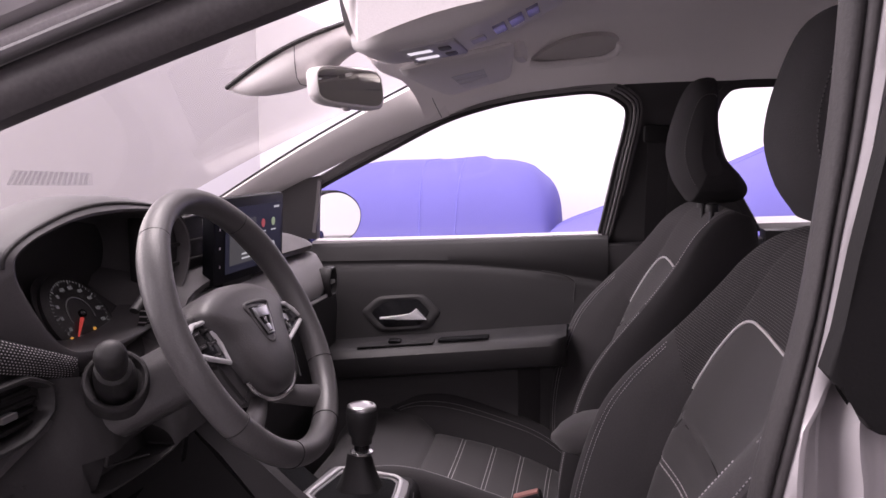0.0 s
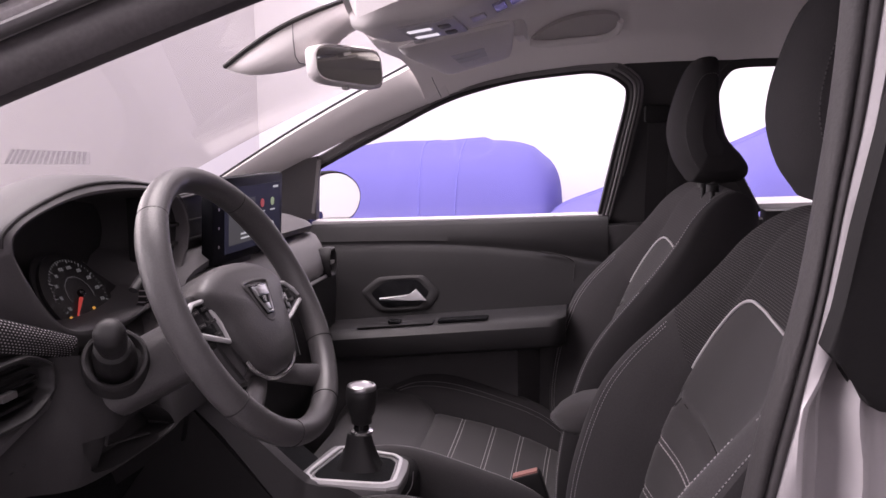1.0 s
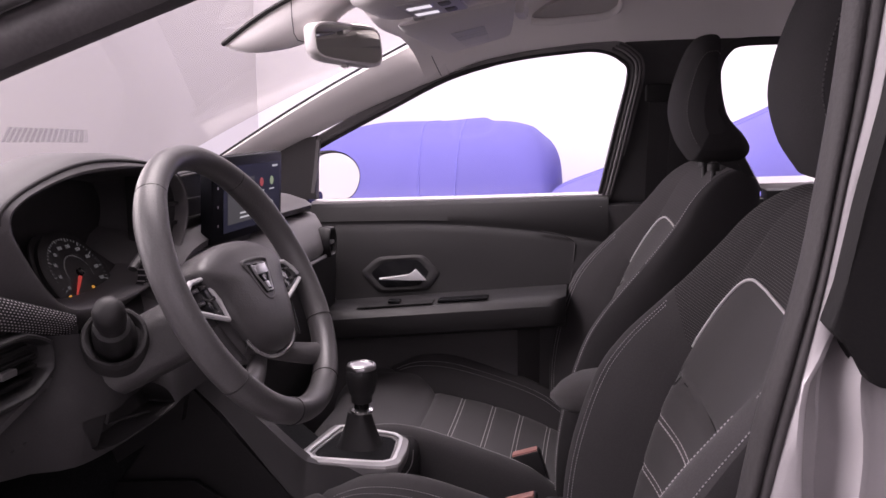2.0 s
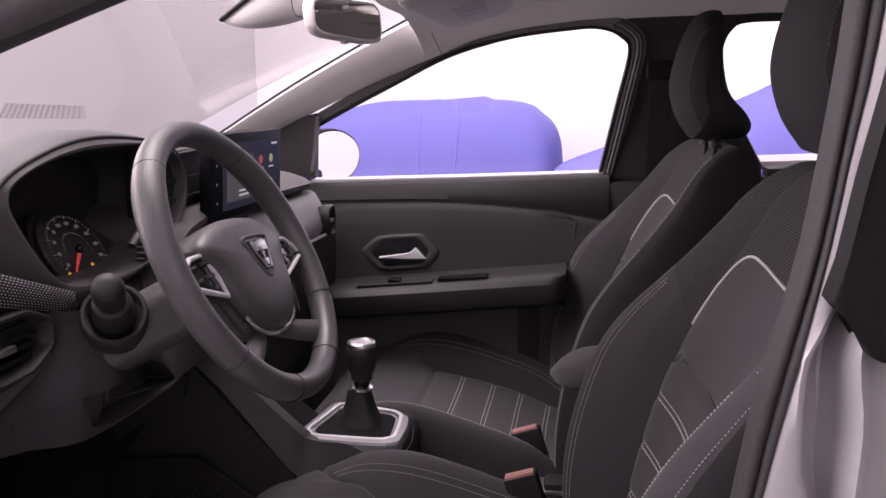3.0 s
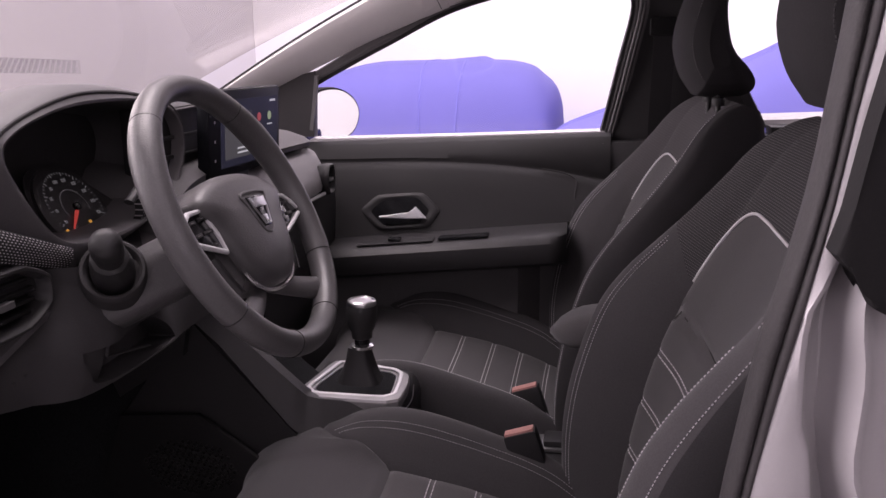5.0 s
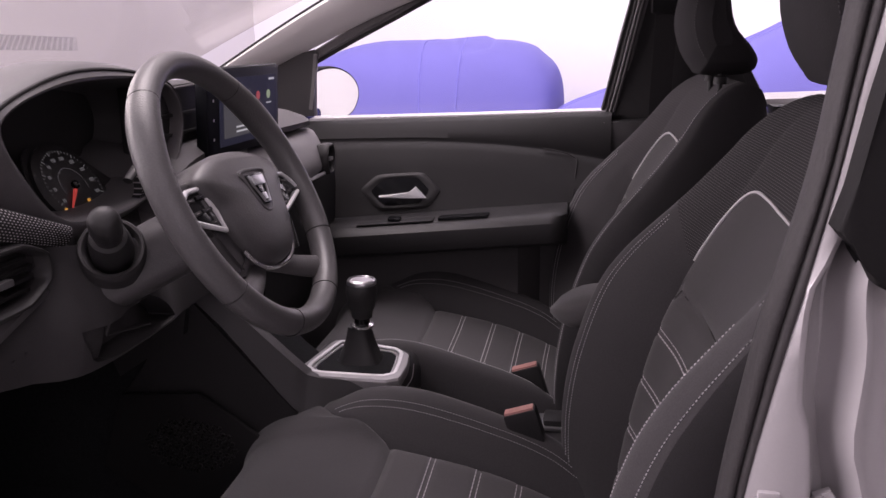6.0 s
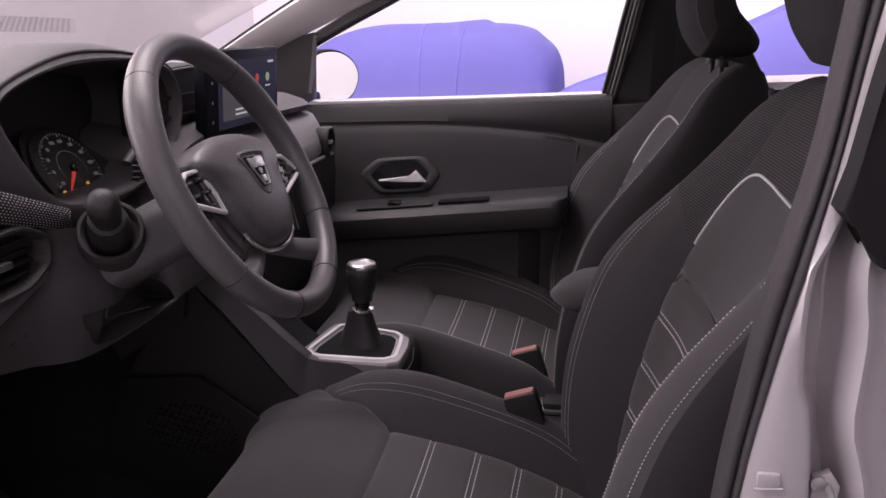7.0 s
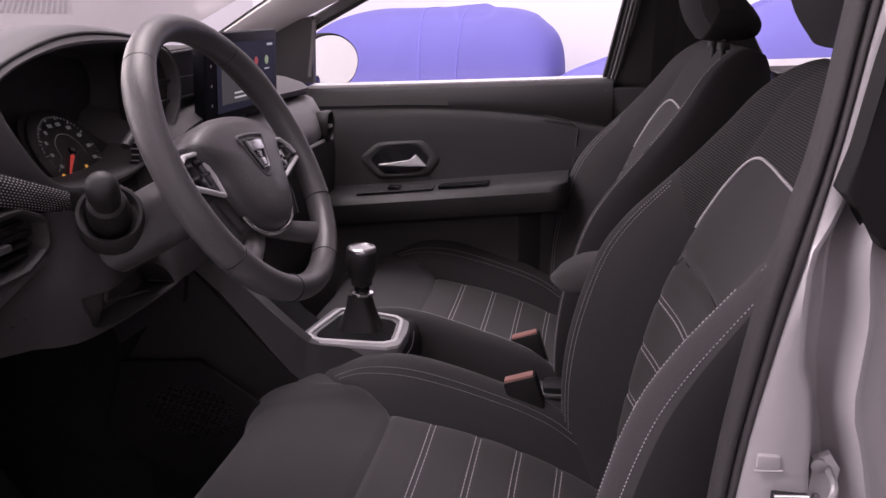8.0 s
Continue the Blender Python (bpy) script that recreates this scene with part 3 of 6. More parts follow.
def door_section(x):
    r = rise(x)
    k = -0.055 * max(0.0, (x + 0.48) / 0.54) ** 2.2
    return [(2.100, 0.958 + 0.4 * r), (2.078, 0.957 + 0.4 * r), (2.064, 0.948 + 0.4 * r), (2.052, 0.925 + 0.3 * r + k * 0.4), (2.046, 0.913 + 0.3 * r + k),
            (2.049, 0.909 + 0.3 * r + k), (2.048, 0.904 + 0.3 * r + k), (2.036, 0.900 + 0.3 * r + k), (2.026, 0.885 + 0.3 * r + k), (2.014, 0.845 + 0.5 * r + 0.85 * k), (2.004, 0.80 + r + 0.4 * k), (1.996, 0.762 + r), (1.990, 0.742 + r)]


rings = [[Vector((x, y, z)) for y, z in door_section(x)] + [Vector((x, 2.10, 0.742 + rise(x)))] for x in (-0.80 + 0.86 * i / 100 for i in range(101))]
part("door_panel", loft(rings), M_DOOR, door, "dark grey grained door panel", 60)
rings = []
for i in range(61):
    x = -0.80 + 0.764 * i / 60
    r = rise(x)
    e = 0.030 * max(0.0, -(x + 0.757) / 0.043) + 0.030 * max(0.0, (x + 0.066) / 0.030) ** 2
    rings.append([Vector((x, y, z + r)) for y, z in ((1.99, 0.742), (1.955, 0.741), (1.905 + e, 0.737), (1.880 + e, 0.731), (1.868 + e, 0.718), (1.866 + e, 0.690), (1.872 + e, 0.672), (1.890 + e, 0.662), (1.93, 0.655), (1.99, 0.652))])
part("armrest", loft(rings), M_BASE, door, "dark grey padded armrest", 35)
rings = [[Vector((x, y, z)) for y, z in ((1.985, 0.66 + rise(x)), (1.945, 0.655 + rise(x)), (1.962, 0.60), (1.955, 0.52), (1.930, 0.48), (1.925, 0.36), (1.95, 0.28), (2.10, 0.28), (2.10, 0.66))] for x in (-0.85, -0.6, -0.3, -0.15, -0.10, 0.04)]
for row in rings[4:]:
    for p in row:
        p.y = min(2.10, p.y + 0.055)
# Lighter plastic than the panel above, to offset the deep shade here.
part("lower_panel", loft(rings), M_PLASTIC, door, "lower door panel with pocket, lightened against deep shade")
part("outer_skin", box((-0.85, 2.105, 0.25), (0.05, 2.175, 0.935), 0.02), M_PAINT, door, "pearl grey outer door skin")
part("belt_strip", loft([[(x, 2.093, z - 0.013), (x, 2.094, z - 0.001), (x, 2.15, z + 0.001), (x, 2.175, z - 0.03)] for x, z in ((-0.70, 0.950), (-0.3, 0.962), (0.046, 0.975))]), M_PAINT, door, "pearl grey window ledge")
pane = part("pane", prism(on_far(FRONT_WIN, 0.012), (0, 0.004, 0)), M_GLASS, door, "clear side glass")
pane.visible_shadow = False
pts = spline(on_far(FRONT_WIN[1:], -0.004), 70)
part("window_frame", strip([p + (p - Vector((-0.27, 2.06, 1.12))).normalized() * 0.0035 for p in pts], [0.010] * 26 + [0.008] * 44, 0.03, 1), M_RUBBER, door, "black rubber window frame")


def beside(k0, k1, out, inward):
    """A line along the window's edge, set outwards and towards the cabin."""
    return [p + (p - Vector((-0.27, 2.06, 1.12))).normalized() * out + Vector((0, inward, 0)) for p in pts[k0:k1]]


part("frame_edge", strip(beside(0, 48, 0.0230, -0.006), 0.032, 0.012, 1), M_SEAL_MID, door, "grey edge of the door frame")
part("frame_edge", strip(beside(47, 70, 0.0240, -0.006), 0.034, 0.012, 1), M_SEAL_MID, door, "grey edge of the door frame")
part("door_seal", tube(beside(0, 40, 0.0140, -0.014), 0.0020, 6), M_PLASTIC_GREY, door, "grey lip of the door seal")
part("door_seal", tube(beside(44, 70, 0.0140, -0.014), 0.0036, 8), M_PLASTIC, door, "dark door seal lip")
part("door_seal", tube(beside(44, 70, 0.0220, -0.016), 0.0042, 8), M_SEAL_MID, door, "grey door seal")
part("door_seal", tube(beside(44, 70, 0.0310, -0.017), 0.0044, 8), M_PLASTIC, door, "dark grey door seal")
part("window_post", strip([Vector((-0.660, 2.048, 1.112)), Vector((-0.676, 2.072, 1.045)), Vector((-0.694, 2.094, 0.975))], 0.010, 0.016, 1), M_SEAL_MID, door, "grey upright post in front of the glass")
part("seal_post", strip([Vector((0.047, 2.07, 0.95)), Vector((0.03, 2.05, 0.80)), Vector((0.01, 2.03, 0.62))], 0.012, 0.02, 1), M_SATIN, door, "bright edge of the door seal")
part("mirror_triangle", prism(on_far([(-0.93, 0.955), (-0.93, 1.035), (-0.80, 1.090), (-0.664, 1.122), (-0.688, 0.955)], -0.026), (0, 0.03, 0), 0.003), M_PLASTIC, door, "dark grey triangular mirror panel")

part("panel_groove", tube(spline([(-0.100, 2.035, 0.888), (-0.050, 2.034, 0.879), (-0.022, 2.033, 0.866), (-0.018, 2.025, 0.854), (-0.021, 2.0135, 0.8255), (-0.024, 1.996, 0.789), (-0.029, 1.989, 0.769)], 24), 0.0018, 6), M_RUBBER, door, "dark groove at the panel's end")
# pull handle in its six-sided bowl
hx, hz = -0.445, 0.782


def bowl(scale, y):
    return [Vector((hx + a * scale, y + 0.22 * b * scale, hz + b * scale + 0.08 * a)) for a, b in ((-0.095, 0.008), (-0.055, 0.040), (0.052, 0.040), (0.092, -0.002), (0.064, -0.040), (-0.050, -0.040))]


def soft_bowl(scale, y):
    pts, out = bowl(scale, y), []
    for k, p in enumerate(pts):
        a, b = pts[k - 1], pts[(k + 1) % 6]
        out += [p.lerp(a, 0.22), p.lerp(a, 0.08).lerp(p.lerp(b, 0.08), 0.5), p.lerp(b, 0.22)]
    return out


handle = part("handle_bowl", loft([soft_bowl(1.10, 2.02), soft_bowl(1.09, 2.000), soft_bowl(1.05, 1.9985), soft_bowl(0.95, 1.9965), soft_bowl(0.88, 1.9970), soft_bowl(0.80, 1.9990), soft_bowl(0.70, 1.9990)], True, True), M_BASE, door, "black handle bowl", 30)
part("bowl_floor", prism(soft_bowl(0.80, 1.9978), (0, 0.002, 0)), M_GLOSS, handle, "gloss black bowl floor")
blade = [Vector((hx + a, 1.976, hz + b)) for a, b in ((-0.049, -0.0085), (-0.049, -0.0130), (0.030, -0.0120), (0.068, -0.0115), (0.042, 0.016), (0.024, -0.002))]
part("lever", prism(blade, (0, 0.012, 0), 0.003, seg=3), M_CHROME_PALE, handle, "chrome pull lever")
# slot and switch on the armrest
part("pocket_slot", box((-0.335, 1.895, 0.7305), (-0.215, 1.930, 0.7385), 0.006, m=Matrix.Translation((0, 0, 0.008)) @ Matrix.Translation((-0.275, 0, 0.735)) @ Matrix.Rotation(-0.095, 4, "Y") @ Matrix.Translation((0.275, 0, -0.735))), M_GLOSS, door, "black grab slot")
part("switch_plate", box((-0.53, 1.890, 0.7225), (-0.345, 1.935, 0.7268), 0.003, m=Matrix.Translation((-0.44, 0, 0.726)) @ Matrix.Rotation(-0.095, 4, "Y") @ Matrix.Translation((0.44, 0, -0.726))), M_DOOR, door)
part("window_switch", box((-0.455, 1.898, 0.728), (-0.425, 1.922, 0.736), 0.003), M_GLOSS, door)

# outside mirror on the far door
om = thing("wing_mirror", (-0.7, 2.25, 0.95), "outside door mirror with pale reflecting glass", "mirror")
shape = spline([(-0.700, 2.30, 0.925), (-0.755, 2.30, 0.94), (-0.765, 2.30, 1.0), (-0.748, 2.30, 1.058), (-0.690, 2.30, 1.068), (-0.645, 2.30, 1.040), (-0.630, 2.30, 0.995), (-0.650, 2.30, 0.945)], 40, True)
face = Matrix.Translation((-0.7, 2.30, 1.0)) @ Matrix.Rotation(radians(58), 4, "Z") @ Matrix.Diagonal((1.35, 1, 1, 1)) @ Matrix.Translation((0.7, -2.30, -1.0))
ctr = Vector((-0.70, 2.30, 0.998))
bm = loft([[face @ (ctr + (p - ctr) * k + Vector((0, d, 0))) for p in shape] for k, d in ((0.97, -0.004), (1.0, -0.006), (1.04, -0.004), (1.07, 0.01), (1.04, 0.06), (0.85, 0.11), (0.5, 0.14))])
part("housing", bm, M_FRAME, om, "black mirror housing")
part("mirror_glass", prism([face @ (ctr + (p - ctr) * 0.97 + Vector((0, -0.008, 0))) for p in shape], face.to_3x3() @ Vector((0, 0.002, 0))), M_MIRROR, om)
part("arm", box((-0.80, 2.13, 0.93), (-0.72, 2.33, 0.965), 0.012), M_GLOSS, om)

# ---- near side of the car: windscreen pillar with seals, and the middle pillar ----


def near_strip(name, a, b, lo, hi, y_off, thick, material, label, category):
    """A long bar up the near windscreen pillar from a to b (x, z); lo and hi are its edges across."""
    a, b = Vector((a[0], 0, a[1])), Vector((b[0], 0, b[1]))
    t = (b - a).normalized()
    up = Vector((-t.z, 0, t.x))
    rings = []
    for i in range(13):
        p = a.lerp(b, i / 12) + up * (0.006 * math.sin(math.pi * i / 12))
        ring = []
        for q, d in ((0.0, 0.5), (0.04, 0.15), (0.18, 0.0), (0.5, -0.1), (0.82, 0.0), (0.96, 0.15), (1.0, 0.5), (0.9, 1.0), (0.1, 1.0)):
            c = p + up * (lo + (hi - lo) * q)
            ring.append(Vector((c.x, 0.675 + 0.05 * i / 12 + WIN_N * 0.5 * (c.z - 1.2) + y_off + thick * d, c.z)))
        rings.append(ring)
    structure(name, loft(rings), material, label, category)


PA, PB = (-0.80, 1.100), (-0.10, 1.364)
near_strip("pillar_front_near", PA, PB, 0.0, 0.052, 0.0, 0.05, M_PILLAR_SEAL, "black rubber seal along the windscreen pillar", "seal")
near_strip("door_seal_near", PA, PB, 0.050, 0.060, -0.014, 0.02, M_PLASTIC_GREY, "grey lip of the door seal", "seal")
near_strip("pillar_flange_near", PA, PB, 0.058, 0.085, 0.004, 0.04, M_SEAL_GREY, "grey flange behind the door seal", "seal")
near_strip("pillar_paint_near", PA, PB, 0.083, 0.20, -0.02, 0.06, M_PAINT, "pearl grey painted windscreen pillar", "pillar")


# edges of the near middle pillar at each height: front of its seal, seal against paint, first fold and outer ridge of the painted jamb
SEAL_FRONT = [(0.24, 0.070), (0.60, 0.095), (0.77, 0.108), (0.86, 0.119), (0.95, 0.133), (1.04, 0.157), (1.12, 0.170), (1.25, 0.184), (1.40, 0.192)]
SEAL_BACK = [(0.24, 0.085), (0.60, 0.110), (0.79, 0.127), (0.876, 0.140), (0.965, 0.157), (1.046, 0.174), (1.12, 0.187), (1.20, 0.202), (1.40, 0.228)]
FOLD = [(0.24, 0.185), (0.70, 0.178), (0.80, 0.174), (0.86, 0.168), (0.885, 0.161), (0.965, 0.161), (1.0, 0.175), (1.06, 0.188), (1.40, 0.245)]
RIDGE = [(0.24, 0.235), (0.70, 0.225), (0.798, 0.213), (0.835, 0.204), (0.858, 0.199), (0.924, 0.201), (0.966, 0.196), (1.0, 0.198), (1.06, 0.212), (1.40, 0.270)]


def face_y(z):
    """Outer face of the pillar at a height."""
    return near_y(z) * 0.35 + 0.62 * 0.65


def seal_bar(name, rows, material, label):
    """A soft bar up the pillar: rows give its share of the seal's width and its depth."""
    rings = []
    for i in range(41):
        z = 0.24 + 1.16 * i / 40
        x0, x1 = ease(z, SEAL_FRONT), ease(z, SEAL_BACK)
        rings.append([Vector((x0 + (x1 - x0) * q, face_y(z) + dy, z)) for q, dy in rows])
    structure(name, loft(rings), material, label, "seal", 80)


seal_bar("pillar_middle_near", [(0.30, 0.05), (0.02, 0.026), (0.06, 0.016), (0.20, 0.008), (0.38, 0.005), (0.52, 0.006), (0.60, 0.009), (0.62, 0.05)], mat("pillar_seal_fabric", (0.026, 0.0235, 0.0243), 0.8, grain=0.3, scale=300, bump=0.6, blotch=0.2, bscale=20), "dark ribbed seal along the middle pillar")
seal_bar("pillar_lip_near", [(0.56, 0.05), (0.57, 0.008), (0.66, 0.005), (0.78, 0.003), (0.92, 0.003), (1.0, 0.007), (1.02, 0.05)], M_LIP, "black rubber lip of the pillar seal")
rings = []
for i in range(21):
    z = 0.24 + 1.16 * i / 20
    rings.append([Vector((ease(z, SEAL_FRONT) + dx, face_y(z) + dy, z)) for dx, dy in ((0.006, 0.030), (0.016, 0.034), (0.09, 0.15), (0.08, 0.18), (0.022, 0.06))])
structure("pillar_trim_near", loft(rings), M_CLOTH_BLACK, "black lining of the middle pillar", "pillar", 60)
# painted door jamb behind the seal: a flat flange, a fold into a valley, an outer ridge
rings = []
for i in range(61):
    z = 0.24 + 1.10 * i / 60
    b, c, d = ease(z, SEAL_BACK) - 0.004, ease(z, FOLD), ease(z, RIDGE)
    rows = ((b, 0.03), (b, 0.006), (b + 0.004, 0.003), (c - 0.004, 0.000), (c, 0.002), (c + 0.004, 0.012), (c + 0.008, 0.026), (c + 0.45 * (d - c), 0.034), (d - 0.011, 0.024), (d - 0.006, 0.006), (d, -0.002), (d + 0.006, 0.002), (d + 0.013, 0.014), (d + 0.03, 0.018), (0.42, 0.022), (0.42, 0.06))
    rings.append([Vector((x, face_y(z) + dy, z)) for x, dy in rows])
structure("door_jamb_near", loft(rings), M_PAINT, "pearl grey painted door jamb with pressed ribs", "jamb", 50)
bm = prism([(0.168, 0.600, 1.020), (0.176, 0.600, 1.011), (0.185, 0.600, 1.004), (0.191, 0.600, 0.995), (0.196, 0.600, 0.983), (0.204, 0.600, 0.979), (0.30, 0.600, 0.968), (0.40, 0.600, 1.0), (0.44, 0.612, 1.40), (0.246, 0.632, 1.40), (0.220, 0.616, 1.26), (0.186, 0.602, 1.105), (0.177, 0.600, 1.052)], (0, 0.03, 0), 0.003)
structure("rear_door_frame_near", bm, M_FRAME, "black frame of the near rear door", "door frame")
structure("sill_near", box((-1.2, 0.56, 0.14), (2.0, 0.70, 0.30), 0.03), M_PAINT, "pearl grey painted door sill", "sill")
structure("body_side_near", box((0.33, 0.58, 0.25), (2.05, 0.64, 0.97), 0.02), M_PAINT, "pearl grey painted rear side of the car", "body")
st = thing("door_striker", (0.17, 0.6, 0.78), "steel door striker bolted to the painted jamb", "striker")
part("plate", prism([(0.177, 0.628, 0.766), (0.195, 0.628, 0.766), (0.199, 0.628, 0.800), (0.191, 0.628, 0.812), (0.179, 0.628, 0.806)], (0, 0.008, 0), 0.001), M_PAINT, st)
part("loop", tube(spline([(0.184, 0.630, 0.775), (0.182, 0.602, 0.777), (0.184, 0.597, 0.788), (0.188, 0.602, 0.799), (0.190, 0.630, 0.800)], 18), 0.003, 8), M_GREY_TRIM, st)
part("bolt", turned([(0.006, 0), (0.006, 0.004), (0.003, 0.005)], (0.182, 0.628, 0.803), (0, -1, 0), 10), M_GREY_TRIM, st)
part("bracket", box((0.149, 0.612, 0.770), (0.175, 0.630, 0.7815), 0.002), M_PLASTIC_DARK, st, "dark lower bracket")
part("bracket_edge", tube([(0.149, 0.611, 0.7825), (0.174, 0.611, 0.7845)], 0.0012, 6), M_CHROME, st, "bright bracket edge")
ds = thing("door_switch_cover", (0.14, 0.61, 0.78), "painted latch pad with a thin bright edge on the jamb", "cover")
part("cover", box((0.136, 0.618, 0.799), (0.153, 0.626, 0.812), 0.0025), M_PAINT, ds, "painted raised pad")
part("pad_edge", tube([(0.134, 0.6185, 0.7985), (0.155, 0.6185, 0.8000)], 0.0010, 6), M_PAINT, ds)

# ---- dashboard ----
dash = thing("dashboard", (-0.8, 1.37, 0.6), "dark grey car dashboard with cloth band and air vents", "dashboard")
rings = []
for i in range(49):
    y = 0.715 + 1.215 * i / 48
    e = abs((y - 1.37) / 0.62)
    dip = -0.03 * max(0, e - 0.85) / 0.15
    near = ease(y, [(0.7, 1.0), (1.12, 1.0), (1.26, 0.0), (2.0, 0.0)])
    tuck = 0.9 * max(0.0, y - 1.80) ** 2 * 10
    bx = -1.24 - 0.13 * (1 - min(1, e) ** 2)
    lift = -0.095 * near
    rings.append([Vector((x - (tuck if x > -0.8 else 0), y, z + dip)) for x, z in ((bx, 0.90), (bx, 0.955), (-1.05, 0.995), (-0.92, 1.008 + 0.3 * lift), (-0.78, 1.008 + lift), (-0.655, 0.992 + lift), (-0.618, 0.980 + lift), (-0.604, 0.970 + lift), (-0.606, 0.960 + lift), (-0.625, 0.953 + lift), (-0.75, 0.935), (-1.1, 0.90))])
part("dash_top", loft(rings), M_PLASTIC, dash, "grained dark grey top pad", 35)

rings = []
for i in range(25):
    y = 1.20 + 0.655 * i / 24
    s = 0.012 * max(0, i - 20) / 4
    rings.append([Vector((x - s, y, z)) for x, z in ((-0.640, 0.952), (-0.612, 0.951), (-0.600, 0.945), (-0.588, 0.925), (-0.576, 0.898), (-0.570, 0.874), (-0.574, 0.863), (-0.60, 0.858), (-0.66, 0.87))])
part("dash_band", loft(rings), M_PLASTIC_GREY, dash, "grey padded dashboard band", 35)
part("band_line", tube([(-0.573, 1.22, 0.857), (-0.573, 1.80, 0.857)], 0.0042, 8), M_SATIN, dash, "satin silver line")
rings = [[Vector((x, y, z)) for x, z in ((-0.66, 0.90), (-0.60, 0.845), (-0.598, 0.80), (-0.612, 0.62), (-0.66, 0.50), (-0.80, 0.42), (-1.1, 0.40), (-1.1, 0.90))] for y in (1.50, 1.53, 1.90, 1.965)]
part("glovebox", loft(rings), M_PLASTIC_DARK, dash, "black glovebox front")


def vent(cy, cz, x, w, h, slats, label, parent, cut=0.35, tilt=0.0):
    """An eight-sided air vent facing the rear: dark throat, grey rim, turning slats and a small tab."""
    def ring(k, dx, grow=0.0):
        pts = []
        for a, b in ((-1, cut), (-1, -cut), (-1 + cut * 1.2, -1), (1 - cut * 1.2, -1), (1, -cut), (1, cut), (1 - cut * 1.2, 1), (-1 + cut * 1.2, 1)):
            pts.append(Vector((x + dx, cy + a * (w * k + grow), cz + b * (h * k + grow) + tilt * a * w)))
        soft = []
        for i, p in enumerate(pts):
            q, r = pts[i - 1], pts[(i + 1) % 8]
            soft += [p.lerp(q, 0.30), p.lerp(q, 0.10).lerp(p.lerp(r, 0.10), 0.5), p.lerp(r, 0.30)]
        return soft
    v = part("air_vent", loft([ring(1.0, -0.05), ring(1.0, -0.010, 0.009), ring(1.0, 0.001, 0.008), ring(1.0, 0.004, 0.006), ring(1.0, 0.004, 0.003), ring(1.0, 0.000, 0.0), ring(0.96, -0.014, 0.0), ring(0.94, -0.022, 0.0), ring(0.90, -0.045), ring(0.4, -0.047)], True, True), M_BASE, parent, label, 40)
    for k in range(slats):
        z = cz - h * 0.62 + 1.24 * h * k / max(1, slats - 1)
        half = w * (0.86 - 0.30 * abs(z - cz) / h)
        part("slat", box((x - 0.030, cy - half, z - 0.0022), (x - 0.006, cy + half, z + 0.0022), 0.001), M_FRAME, v)
    part("tab", box((x - 0.006, cy - 0.012, cz - 0.004), (x + 0.004, cy + 0.012, cz + 0.004), 0.002), M_SATIN, v, "small silver tab")
    return v


vent(1.826, 0.886, -0.566, 0.022, 0.026, 3, "passenger side air vent", dash)
vent(0.772, 0.900, -0.600, 0.072, 0.030, 4, "driver side air vent", dash, 0.45)

# upright block of centre vents beside the screen
block = part("vent_block", prism([(-0.70, 1.195, 0.93), (-0.70, 1.195, 1.080), (-0.70, 1.360, 1.083), (-0.70, 1.360, 0.93)], (0.060, 0, 0), 0.008), M_PLASTIC_DARK, dash, "black centre vent block", 30)
for zz in (0.975, 1.005, 1.035):
    part("slat", box((-0.642, 1.206, zz - 0.003), (-0.634, 1.352, zz + 0.003), 0.0015), M_BASE, block)
part("block_rim", tube([(-0.637, 1.200, 0.945), (-0.637, 1.200, 1.074), (-0.637, 1.356, 1.078)], 0.0025, 8), M_PLASTIC, block)
# instrument hood: shell, bezel and tunnel
OPEN = spline([(0, 0.828, 1.050), (0, 0.850, 1.074), (0, 0.920, 1.092), (0, 1.0, 1.099), (0, 1.12, 1.096), (0, 1.215, 1.075), (0, 1.24, 1.02), (0, 1.19, 0.955), (0, 1.08, 0.928), (0, 0.955, 0.930), (0, 0.90, 0.952), (0, 0.858, 0.998)], 72, True)
OC = Vector((0, 1.005, 1.015))


def hood_ring(x, grow, lift=0.0, lean=0.0):
    out = []
    for p in OPEN:
        d = (p - OC)
        q = p + d.normalized() * grow * (1.7 if grow > 0 and d.y < 0 and d.z < 0.03 else 1.0)
        out.append(Vector((x - lean * (1.10 - p.z), q.y, max(q.z + lift * max(0, d.z) / 0.08, 0.90))))
    return out


hood = part("instrument_hood", loft([hood_ring(-0.92, 0.02, -0.13), hood_ring(-0.80, 0.024, -0.045), hood_ring(-0.70, 0.024, 0.0), hood_ring(-0.645, 0.023, 0.001), hood_ring(-0.634, 0.020), hood_ring(-0.626, 0.013), hood_ring(-0.620, 0.005), hood_ring(-0.621, 0.001), hood_ring(-0.626, -0.001), hood_ring(-0.72, -0.006), hood_ring(-0.768, -0.010)], True, False), M_PLASTIC, dash, "dark grey instrument hood", 40)
part("hood_joint", tube(hood_ring(-0.6262, 0.0140)[:34], 0.0026, 8), M_RUBBER, hood, "dark joint below the top pad")
face = [p + Vector((0.004, 0, 0)) for p in hood_ring(-0.768, -0.009)]
cluster = part("dial_plate", prism(face[::-1], (-0.01, 0, 0)), M_KNEE, dash, "black instrument panel")
GC, GR = Vector((-0.700, 1.062, 0.953)), 0.056
GT = radians(32)
GM = Matrix.Translation(GC) @ Matrix.Rotation(-GT, 4, "Y")
GN = GM.to_3x3() @ Vector((1, 0, 0))
